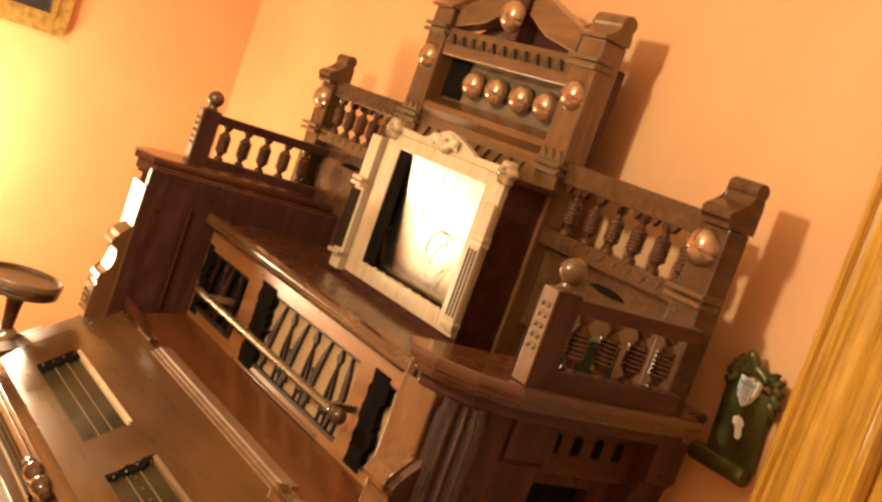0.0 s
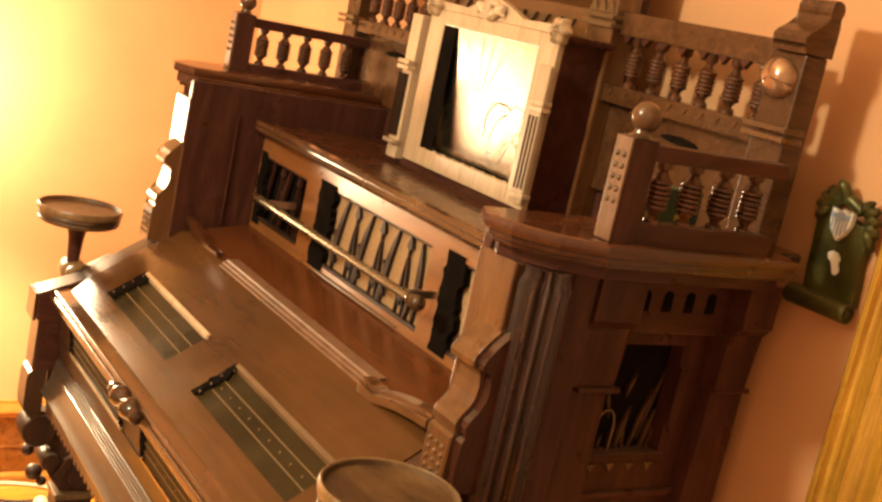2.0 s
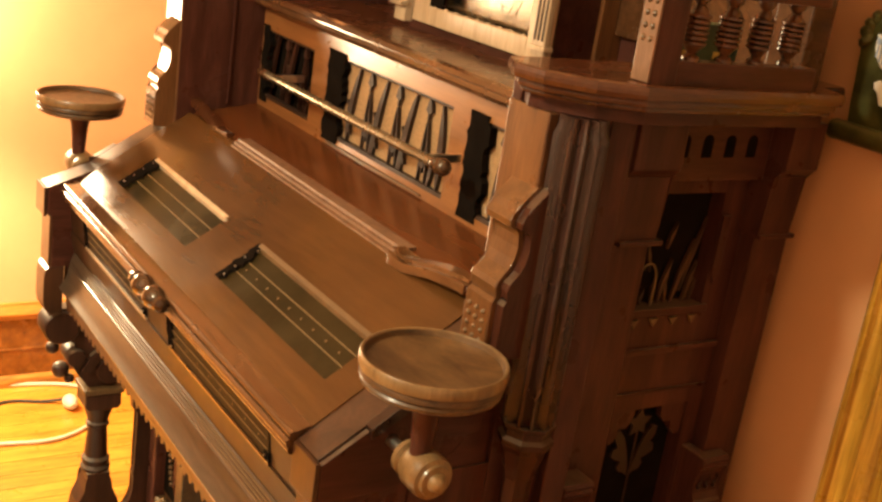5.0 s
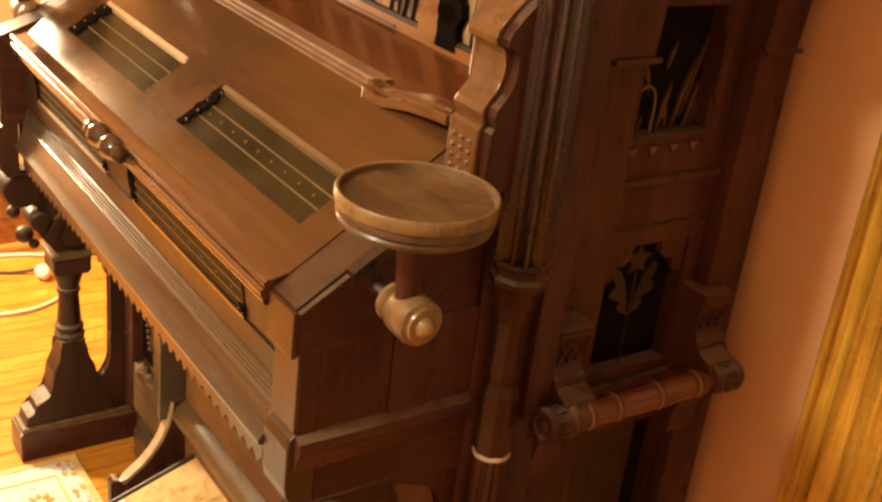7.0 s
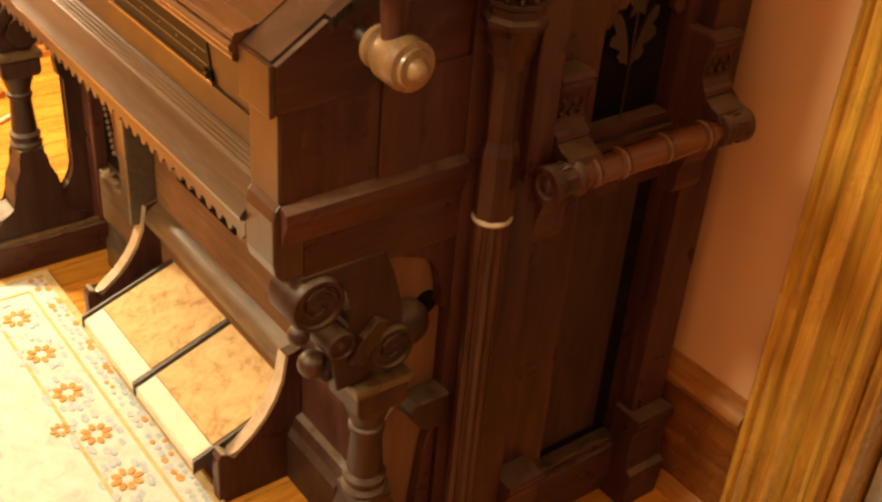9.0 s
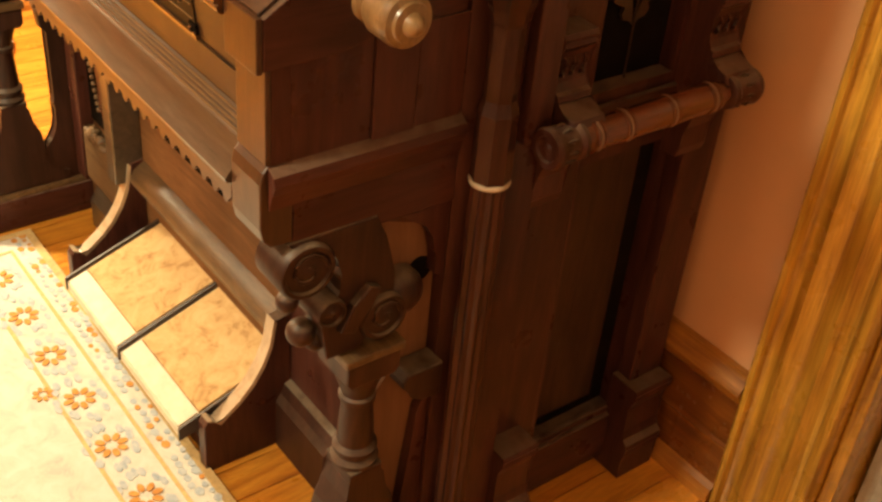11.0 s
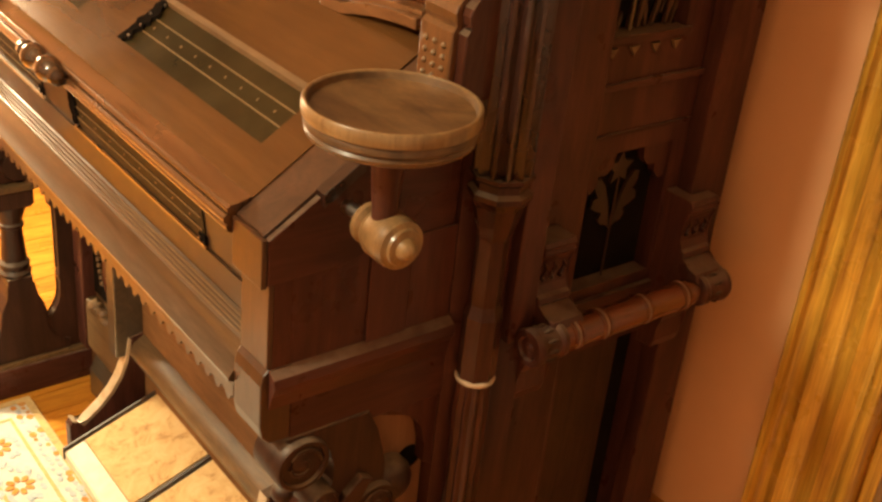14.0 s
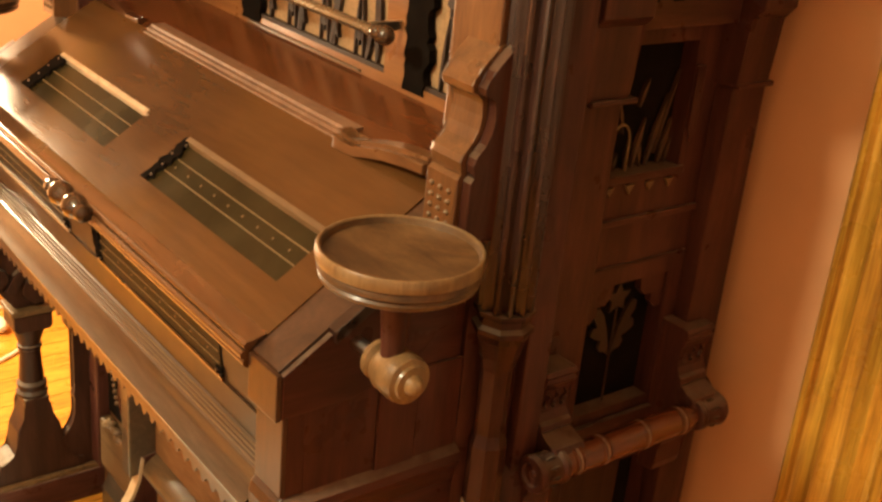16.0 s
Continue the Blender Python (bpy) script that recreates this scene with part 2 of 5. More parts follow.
blue_enamel = plain("blue_enamel", (0.33, 0.42, 0.60), 0.35, 0.0, 0.1)
gilt = plain("gilt_frame", (0.50, 0.32, 0.09), 0.4, 0.6, 0.3, 60.0, 0.3)
print_paper = plain("print_paper", (0.06, 0.055, 0.07), 0.5, 0.0, 0.3)
cord_white = plain("white_cord", (0.62, 0.52, 0.38), 0.5, 0.0, 0.1)
cord_black = plain("black_cord", (0.02, 0.018, 0.015), 0.5)
ivory = plain("worn_ivory_paint", (0.66, 0.58, 0.44), 0.55, 0.0, 0.15, 40.0, 0.2)
rubber = plain("dark_edge_strip", (0.05, 0.03, 0.02), 0.5)
packet_green = plain("green_card", (0.06, 0.10, 0.05), 0.5)
packet_yellow = plain("yellow_print", (0.55, 0.42, 0.10), 0.5)


def carpet(name, a, b, c, scale):
    mat, nt, bsdf = nodes_of(name)
    vec = place_vec(nt)
    col = ramp(nt, noise_at(nt, vec, scale, 6.0, 0.7, 0.6), [(0.30, c), (0.45, b), (0.62, a)])
    nt.links.new(col, bsdf.inputs["Base Color"])
    bsdf.inputs["Roughness"].default_value = 0.95
    bump(nt, bsdf, noise_at(nt, vec, 420.0, 2.0), 0.6, 0.002)
    return mat


pedal_carpet = carpet("pedal_carpet", (0.64, 0.45, 0.22), (0.56, 0.36, 0.155), (0.30, 0.155, 0.055), 34.0)
rug_cream = carpet("rug_cream", (0.66, 0.65, 0.60), (0.61, 0.59, 0.52), (0.44, 0.45, 0.44), 30.0)
rug_orange = carpet("rug_orange", (0.62, 0.34, 0.10), (0.56, 0.26, 0.06), (0.42, 0.16, 0.04), 90.0)
rug_gold = carpet("rug_gold", (0.66, 0.48, 0.22), (0.56, 0.40, 0.18), (0.42, 0.30, 0.14), 60.0)
rug_blue = carpet("rug_blue", (0.52, 0.55, 0.55), (0.41, 0.46, 0.51), (0.28, 0.35, 0.43), 90.0)
curtain_cloth = carpet("curtain_cloth", (0.42, 0.38, 0.30), (0.34, 0.30, 0.23), (0.20, 0.17, 0.12), 14.0)


def mirror_mat():
    """Old silvered glass with a scratchy etched finish."""
    mat, nt, bsdf = nodes_of("etched_mirror")
    vec = place_vec(nt, (1, 1, 1), False)
    bsdf.inputs["Base Color"].default_value = (0.56, 0.53, 0.46, 1)
    bsdf.inputs["Metallic"].default_value = 1.0
    mr = nt.nodes.new("ShaderNodeMapRange")
    mr.inputs["To Min"].default_value, mr.inputs["To Max"].default_value = 0.17, 0.34
    nt.links.new(noise_at(nt, vec, 30.0, 6.0, 0.7), mr.inputs["Value"])
    nt.links.new(mr.outputs[0], bsdf.inputs["Roughness"])
    return mat


mirror = mirror_mat()
etch = plain("etched_line", (0.15, 0.13, 0.095), 0.6, 0.8, 0.2)

# ---------------- building blocks ----------------
WORLD = {}
SMALL = ("carved_bead", "carved_curl", "glints", "carved_teeth", "rail_teeth", "notch_row", "flower_motif", "leaf_motif", "flute", "print_bars", "etched_reeds")
MIDX = -1.05          # left = MIDX - x, mirrored about the organ's middle


def flip(x, side):
    return x if side > 0 else MIDX - x


def finish(name, bm, material, smooth):
    bmesh.ops.recalc_face_normals(bm, faces=bm.faces[:])
    me = bpy.data.meshes.new(name)
    xs = [v.co for v in bm.verts]
    lo = Vector([min(c[i] for c in xs) for i in range(3)])
    hi = Vector([max(c[i] for c in xs) for i in range(3)])
    mid = (lo + hi) / 2
    bmesh.ops.translate(bm, verts=bm.verts[:], vec=-mid)
    if smooth:
        for f in bm.faces:
            f.smooth = True
        for e in bm.edges:
            if len(e.link_faces) == 2 and e.calc_face_angle(0) > 0.7:
                e.smooth = False
    bm.to_mesh(me)
    bm.free()
    me.materials.append(material)
    return me, mid


def part(name, bm, material, parent=None, label="", smooth=False):
    me, mid = finish(name, bm, material, smooth)
    ob = new(name, me)
    ob.location = mid
    WORLD[ob] = mid.copy()
    if parent is not None:
        ob.parent = parent
        ob.matrix_parent_inverse = Matrix.Translation(-WORLD[parent])
    if label:
        tagged(ob, label)
    if name in SMALL:
        tagged(ob, kind="stuff")
    return ob


def again(ob, offset, parent=None):
    """One more of a part, on the same mesh, moved by offset."""
    o = new(ob.name.split(".")[0], ob.data)
    loc = WORLD[ob] + Vector(offset)
    o.location = loc
    WORLD[o] = loc
    parent = parent or ob.parent
    if parent is not None:
        o.parent = parent
        o.matrix_parent_inverse = Matrix.Translation(-WORLD[parent])
    return o


def thing(name, loc, label, category, group="", kind=""):
    e = new(name)
    e.location = loc
    e.empty_display_size = 0.05
    WORLD[e] = Vector(loc)
    return tagged(e, label, category, group, kind)


def box(bm, x0, x1, y0, y1, z0, z1, b=0.0025):
    vs = [bm.verts.new((x, y, z)) for x in (min(x0, x1), max(x0, x1)) for y in (min(y0, y1), max(y0, y1)) for z in (z0, z1)]
    fs = [bm.faces.new([vs[i] for i in q]) for q in ((0, 1, 3, 2), (4, 6, 7, 5), (0, 4, 5, 1), (2, 3, 7, 6), (0, 2, 6, 4), (1, 5, 7, 3))]
    if b > 0:
        edges = list({e for f in fs for e in f.edges})
        bmesh.ops.bevel(bm, geom=edges, offset=b, segments=2, profile=0.6, affect="EDGES")
    return bm


def prism(bm, pts, axis, a, b, bevel=0.0):
    """A closed outline swept along an axis: (y, z) along x, (x, z) along y, (x, y) along z."""
    def at(p, d):
        return {"x": (d, p[0], p[1]), "y": (p[0], d, p[1]), "z": (p[0], p[1], d)}[axis]
    v0 = [bm.verts.new(at(p, a)) for p in pts]
    v1 = [bm.verts.new(at(p, b)) for p in pts]
    fs = [bm.faces.new(v0), bm.faces.new(v1)]
    n = len(pts)
    for i in range(n):
        fs.append(bm.faces.new([v0[i], v0[(i + 1) % n], v1[(i + 1) % n], v1[i]]))
    if bevel > 0:
        edges = list({e for f in fs[:2] for e in f.edges})
        bmesh.ops.bevel(bm, geom=edges, offset=bevel, segments=2, profile=0.6, affect="EDGES")
    return bm


def lathe(bm, prof, at, axis="z", seg=24, flutes=0, depth=0.0, hoop=False):
    """A turned piece: (radius, distance along the axis) from the point at."""
    rings = []
    for r, h in prof:
        ring = []
        for k in range(seg):
            an = 2 * math.pi * k / seg
            rr = r
            if flutes and r > 0.004:
                rr = r - depth * (0.5 - 0.5 * math.cos(an * flutes))
            u, v = rr * math.cos(an), rr * math.sin(an)
            d = {"z": (u, v, h), "x": (h, u, v), "y": (u, h, v)}[axis]
            ring.append(bm.verts.new((at[0] + d[0], at[1] + d[1], at[2] + d[2])))
        rings.append(ring)
    if hoop:
        rings.append(rings[0])
    for a, b in zip(rings, rings[1:]):
        for k in range(seg):
            bm.faces.new([a[k], a[(k + 1) % seg], b[(k + 1) % seg], b[k]])
    if not hoop:
        bm.faces.new(rings[0])
        bm.faces.new(rings[-1])
    return bm


def ball(bm, at, r, seg=20):
    prof = [(max(0.0004, r * math.sin(math.pi * i / 10)), -r * math.cos(math.pi * i / 10)) for i in range(11)]
    return lathe(bm, prof, at, "z", seg)


def tube(bm, pts, r, seg=8):
    pts = [Vector(p) for p in pts]
    rings = []
    for i, p in enumerate(pts):
        d = (pts[min(i + 1, len(pts) - 1)] - pts[max(i - 1, 0)]).normalized()
        u = d.cross(Vector((0.13, 0.21, 0.97))).normalized()
        w = d.cross(u)
        rad = r[i] if isinstance(r, (list, tuple)) else r
        rings.append([bm.verts.new(p + rad * (math.cos(2 * math.pi * k / seg) * u + math.sin(2 * math.pi * k / seg) * w)) for k in range(seg)])
    for a, b in zip(rings, rings[1:]):
        for k in range(seg):
            bm.faces.new([a[k], a[(k + 1) % seg], b[(k + 1) % seg], b[k]])
    bm.faces.new(rings[0])
    bm.faces.new(rings[-1])
    return bm


def smooth_line(pts, n=8):
    """A rounded line through the points."""
    out = []
    p = [Vector(q) for q in pts]
    p = [2 * p[0] - p[1]] + p + [2 * p[-1] - p[-2]]
    for i in range(1, len(p) - 2):
        for k in range(n):
            t = k / n
            out.append(0.5 * ((2 * p[i]) + (p[i + 1] - p[i - 1]) * t + (2 * p[i - 1] - 5 * p[i] + 4 * p[i + 1] - p[i + 2]) * t * t + (3 * p[i] - p[i - 1] - 3 * p[i + 1] + p[i + 2]) * t ** 3))
    out.append(p[-2])
    return out


def arc(cx, cy, r, a0, a1, n=8):
    return [(cx + r * math.cos(radians(a0 + (a1 - a0) * i / n)), cy + r * math.sin(radians(a0 + (a1 - a0) * i / n))) for i in range(n + 1)]


def B():
    return bmesh.new()


def board_with_holes(bm, axis, a, b, u0, u1, v0, v1, holes):
    """A board between a and b along axis, over (u, v), with rectangular openings (u0, u1, v0, v1) through it."""
    us = sorted({u0, u1, *[h[0] for h in holes], *[h[1] for h in holes]})
    vs = sorted({v0, v1, *[h[2] for h in holes], *[h[3] for h in holes]})
    for i in range(len(us) - 1):
        run = None
        for j in range(len(vs) - 1):
            um, vm = (us[i] + us[i + 1]) / 2, (vs[j] + vs[j + 1]) / 2
            if any(h[0] < um < h[1] and h[2] < vm < h[3] for h in holes):
                continue
            q = (us[i], us[i + 1], vs[j], vs[j + 1])
            if axis == "y":
                box(bm, q[0], q[1], a, b, q[2], q[3], 0)
            else:
                box(bm, a, b, q[0], q[1], q[2], q[3], 0)
    bmesh.ops.remove_doubles(bm, verts=bm.verts[:], dist=1e-5)
    return bm


# ---------------- room ----------------
LEFT, RIGHT, BACK, FRONT, TOP = -1.95, 1.70, 0.0, -3.2, 2.6
DOOR0, DOOR1, DOORZ = 0.315, 1.16, 2.08


def structure(name, bm, mat, label, category="wall"):
    ob = part(name, bm, mat)
    return tagged(ob, label, category, kind="structure")


structure("wall_back", board_with_holes(B(), "y", 0.0, 0.12, LEFT - 0.12, RIGHT + 0.12, 0.0, TOP, [(DOOR0, DOOR1, 0.0, DOORZ)]), wall_paint, "peach-orange painted plaster wall behind the organ")
structure("wall_left", box(B(), LEFT - 0.12, LEFT, FRONT, 0.0, 0.0, TOP, 0), wall_paint, "peach-orange painted plaster side wall")
# Unseen walls, placed and painted cream to bounce fill light on the organ.
structure("wall_right", box(B(), RIGHT, RIGHT + 0.12, FRONT, 0.0, 0.0, TOP, 0), bounce_paint, "unseen cream wall added to bounce fill light")
structure("wall_front", box(B(), LEFT - 0.12, RIGHT + 0.12, FRONT - 0.12, FRONT, 0.0, TOP, 0), bounce_paint, "unseen cream wall added to bounce fill light")
# Unseen ceiling, its tone chosen for the light it throws back.
structure("ceiling", box(B(), LEFT - 0.12, RIGHT + 0.12, FRONT - 0.12, 1.6, TOP, TOP + 0.1, 0), ceiling_paint, "unseen buff ceiling, toned for the light it bounces", "ceiling")
structure("wall_hall", box(B(), LEFT, RIGHT, 1.5, 1.6, 0.0, TOP, 0), wall_paint, "plain wall of the next room", "wall")
structure("wall_hall_side", board_with_holes(B(), "x", 1.6, 1.7, 0.12, 1.5, 0.0, TOP, []), wall_paint, "plain side wall of the next room", "wall")

floor = structure("floor", box(B(), LEFT - 0.12, RIGHT + 0.12, FRONT - 0.12, 1.6, -0.1, -0.004, 0), oak_y, "golden oak strip floor, varnished", "floor")
plank_bm = B()
box(plank_bm, 0, 0.0585, 0, 1.2, -0.012, 0.0, 0.0012)
pl = part("plank", plank_bm, floor_oak, floor)
pl.location = WORLD[pl] = Vector((LEFT + 0.03, -0.62, -0.006))
rng = random.Random(4)
for i in range(1, 60):
    again(pl, (0.06 * i, rng.uniform(-0.02, 0.0), 0))
for i in range(60):
    again(pl, (0.06 * i, -1.204 + rng.uniform(-0.015, 0.0), 0))


def skirting(name, p, q, normal):
    """Tall varnished baseboard with a moulded cap and a shoe, from p to q along a wall."""
    body = [(0, 0), (0.016, 0), (0.016, 0.10), (0.019, 0.105), (0.016, 0.11), (0.016, 0.1925), (0, 0.1925)]
    cap = [(0, 0.1930), (0.022, 0.1930), (0.027, 0.200), (0.029, 0.210), (0.023, 0.220), (0.012, 0.228), (0.010, 0.235), (0, 0.235)]
    shoe = [(0.0165, 0.0), (0.030, 0.0), (0.030, 0.014), (0.025, 0.023), (0.0165, 0.030)]

    def run(pts):
        if normal == "y":
            return prism(B(), [(-d, z) for d, z in pts], "x", p, q)
        return prism(B(), [(LEFT + d, z) for d, z in pts], "y", p, q)
    ob = structure(name, run(body), stained_oak, "tall stained oak baseboard with golden cap and shoe", "baseboard")
    part("baseboard_cap", run(cap), oak_x if normal == "y" else oak_y, ob, "golden moulded cap", True)
    part("baseboard_shoe", run(shoe), oak_x if normal == "y" else oak_y, ob, "golden shoe moulding")


skirting("baseboard_back", LEFT + 0.03, 0.157, "y")
skirting("baseboard_left", FRONT, -0.002, "x")

# door casing: one moulded post, head and jamb
cas = [(0.158, 0), (0.158, -0.022), (0.163, -0.027), (0.170, -0.027), (0.174, -0.019), (0.184, -0.016), (0.196, -0.021), (0.204, -0.026), (0.213, -0.021), (0.222, -0.017), (0.236, -0.017), (0.246, -0.022), (0.254, -0.027), (0.262, -0.022), (0.268, -0.016), (0.276, -0.016), (0.281, -0.028), (0.288, -0.032), (0.298, -0.032), (0.302, -0.026), (0.302, 0)]
door = thing("door_1", (0.72, 0, 0), "varnished golden oak door casing round an open doorway", "door frame", kind="structure")
part("casing_post", prism(B(), cas, "z", 0.0, 2.2), oak_z, door, "", True)
part("casing_post", prism(B(), [(2 * (DOOR0 + DOOR1) / 2 - x, y) for x, y in cas], "z", 0.0, 2.2), oak_z, door)
part("casing_head", box(B(), 0.303, 1.172, -0.026, 0.0, 2.09, 2.2, 0.004), oak_x, door)
part("jamb", box(B(), 0.303, 0.322, -0.008, 0.13, 0.0, 2.07, 0.002), oak_z, door)
part("jamb", box(B(), 1.153, 1.172, -0.008, 0.13, 0.0, 2.07, 0.002), oak_z, door)
part("door_stop", box(B(), 0.3225, 0.336, 0.095, 0.125, 0.0, 2.05, 0.002), oak_z, door)

# curtain beyond the doorway
bm = B()
pts = []
for i in range(61):
    x = 0.328 + 0.82 * i / 60
    pts.append((x, 0.050 + 0.014 * math.sin(i * 1.05)))
back = [(x, y + 0.004) for x, y in reversed(pts)]
prism(bm, pts + back, "z", 0.03, 2.05)
tagged(part("curtain", bm, curtain_cloth), "pale olive curtain hanging in the doorway", "curtain")

# ---------------- reed organ ----------------
organ = thing("pump_organ", (-0.52, -0.3, 0.0), "tall carved dark walnut pump organ with mirror and carpeted treadles", "organ")


def P(name, bm, mat, label="", parent=None, smooth=False):
    return part(name, bm, mat, parent or organ, label, smooth)


def cyl_prof(r, h0, h1, e=0.002):
    return [(r - e, h0), (r, h0 + e), (r, h1 - e), (r - e, h1)]


# carcass: back, floor of the case, lower end boards
P("back_board", box(B(), -1.02, -0.02, -0.035, -0.015, 0.03, 1.22), walnut_z)
# One panel in two woods: the darker right one paints its shaded stretch.
P("knee_panel", box(B(), -1.02, -0.3005, -0.475, -0.455, 0.0, 0.64), panel_wood)
P("knee_panel", box(B(), -0.300, -0.031, -0.475, -0.455, 0.0, 0.64), walnut_z)
P("knee_moulding", prism(B(), [(-0.475, 0.185), (-0.492, 0.19), (-0.502, 0.202), (-0.502, 0.212), (-0.494, 0.224), (-0.486, 0.230), (-0.475, 0.236)], "x", -0.77, -0.30), worn_walnut, smooth=True)
# The right plinth takes a darker wood in the same way.
for x0, x1, h in ((-0.955, -0.785, 0.0), (-0.280, -0.085, 0.03)):
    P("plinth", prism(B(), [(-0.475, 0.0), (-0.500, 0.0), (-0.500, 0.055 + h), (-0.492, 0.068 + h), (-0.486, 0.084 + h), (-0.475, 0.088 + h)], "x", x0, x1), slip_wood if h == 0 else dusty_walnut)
# knee-lever slot in the lower front, its dark painted as a black sheet
slot = P("knee_lever_slot", box(B(), -0.665, -0.470, -0.479, -0.4755, 0.326, 0.358, 0.001), black_sheet)

# carved pieces at the sides of the knee opening
for side in (-1,):
    def XK(x):
        return x
    # Black sheet proud of the panel, painted for the dark opening.
    P("knee_recess", box(B(), XK(-0.968), XK(-0.862), -0.4785, -0.4752, 0.215, 0.42, 0.001), black_sheet)
    P("knee_stile", box(B(), XK(-1.005), XK(-0.966), -0.500, -0.4752, 0.09, 0.58, 0.003), walnut_z)
    P("knee_post", box(B(), XK(-0.790), XK(-0.758), -0.525, -0.4752, 0.20, 0.58, 0.003), slip_wood)
    lobe = [(-0.868, 0.44), (-0.79, 0.44), (-0.79, 0.31), (-0.802, 0.292), (-0.800, 0.272), (-0.815, 0.255), (-0.832, 0.262), (-0.838, 0.278), (-0.852, 0.288), (-0.858, 0.31), (-0.850, 0.335), (-0.862, 0.36)]
    P("knee_bracket", prism(B(), [(XK(x), z) for x, z in lobe], "y", -0.505, -0.4752, 0.003), walnut_z, "carved lobed bracket")
    cv = B()
    for k in range(8):
        ball(cv, (XK(-0.936 + 0.0035 * k), -0.484, 0.335 - 0.011 * k), 0.0045, 8)
    P("carved_bead", cv, worn_walnut, smooth=True)
    lf2 = B()
    for k in range(5):
        an = radians(20 + 35 * k)
        tube(lf2, smooth_line([(XK(-0.905), -0.486, 0.196), (XK(-0.905 + 0.028 * math.cos(an)), -0.496, 0.196 + 0.018 * math.sin(an)), (XK(-0.905 + 0.052 * math.cos(an)), -0.486, 0.190 + 0.030 * math.sin(an))], 4), [0.008, 0.010, 0.011, 0.011, 0.010, 0.009, 0.007, 0.005, 0.002], 8)
    P("carved_leaf", lf2, worn_walnut, "carved leaf below the recess", smooth=True)
    P("knee_sill", box(B(), XK(-0.966), XK(-0.80), -0.498, -0.4752, 0.10, 0.205, 0.006), worn_walnut)

# treadles and their cheeks
for k, x0 in enumerate((-0.712, -0.506)):
    x1 = x0 + 0.200
    base = [(-0.640, 0.062), (-0.640, 0.076), (-0.440, 0.148), (-0.440, 0.134)]
    tre = P("treadle", prism(B(), base, "x", x0, x1, 0.0015), ivory, "ivory-framed foot treadle")
    top = [(-0.606, 0.0885), (-0.606, 0.0935), (-0.444, 0.152), (-0.444, 0.147)]
    part("treadle_carpet", prism(B(), top, "x", x0 + 0.006, x1 - 0.006, 0.001), pedal_carpet, tre, "worn tan carpet")
    part("toe_strip", prism(B(), [(-0.639, 0.0765), (-0.639, 0.0805), (-0.609, 0.0915), (-0.609, 0.0875)], "x", x0 + 0.006, x1 - 0.006, 0.0008), ivory, tre)
    for xe in (x0 - 0.004, x1):
        part("edge_strip", prism(B(), [(-0.642, 0.060), (-0.642, 0.083), (-0.438, 0.157), (-0.438, 0.134)], "x", xe, xe + 0.004), rubber, tre)
for xa in (-0.775, -0.300):
    prof = [(-0.476, 0.0), (-0.614, 0.0), (-0.614, 0.090), (-0.608, 0.098), (-0.600, 0.096), (-0.592, 0.086), (-0.576, 0.098), (-0.556, 0.114), (-0.536, 0.136), (-0.520, 0.162), (-0.508, 0.192), (-0.501, 0.235), (-0.476, 0.24)]
    tc = P("treadle_cheek", prism(B(), prof, "x", xa, xa + 0.020, 0.002), walnut_z)
    # Pale strip along the curve paints the light on the cheek's edge.
    run = prof[3:12]
    part("cheek_edge", prism(B(), [(y - 0.0018, z + 0.0018) for y, z in run] + [(y + 0.003, z - 0.003) for y, z in reversed(run)], "x", xa - 0.0005, xa + 0.0205), pale_wood, tc, "pale strip for the lit edge")
P("treadle_sill", box(B(), -0.757, -0.300, -0.60, -0.49, 0.0, 0.028), walnut_x)

# key bed: bottom, sloping front with slots, reeded key slip, scalloped apron
P("key_bed", box(B(), -1.02, -0.02, -0.64, -0.036, 0.60, 0.64), walnut_x)
KX0, KX1 = -1.0065, -0.0435
front = P("key_front", prism(B(), [(-0.650, 0.832), (-0.6815, 0.832), (-0.6670, 0.7165), (-0.640, 0.7165)], "x", KX0, KX1), front_wood)


def on_front(s):
    """A point s metres down the sloping key front."""
    n = math.hypot(0.0145, 0.1155)
    return (-0.6815 + 0.0145 * s / n, 0.832 - 0.1155 * s / n)


def slanted(bm, x0, x1, s0, s1, lift, thick):
    n = math.hypot(0.0145, 0.1155)
    ny, nz = -0.1155 / n, -0.0145 / n
    (ya, za), (yb, zb) = on_front(s0), on_front(s1)
    q = [(ya + ny * lift, za + nz * lift), (yb + ny * lift, zb + nz * lift), (yb + ny * (lift - thick), zb + nz * (lift - thick)), (ya + ny * (lift - thick), za + nz * (lift - thick))]
    return prism(bm, q, "x", x0, x1)


def ragged(u0, u1, v0, v1, rr, place, thick=0.004, n=14):
    """A flat black strip with ragged sides, u along the organ, v across; place(u, v, lift) gives the point."""
    left = [(u0 + rr.uniform(-0.004, 0.003), v0 + (v1 - v0) * i / n) for i in range(n + 1)]
    right = [(u1 + rr.uniform(-0.005, 0.005) + 0.006 * math.sin(3.0 * i / n), v1 - (v1 - v0) * i / n) for i in range(n + 1)]
    bm = B()
    prism(bm, left + right, "z", 0.0, thick)
    for v in bm.verts:
        v.co = Vector(place(v.co.x, v.co.y, v.co.z - thick))
    return bm


def on_slope(u, v, lift):
    y, z = on_front(v)
    return (u, y - 0.992 * (lift + 0.0036), z - 0.125 * (lift + 0.0036))


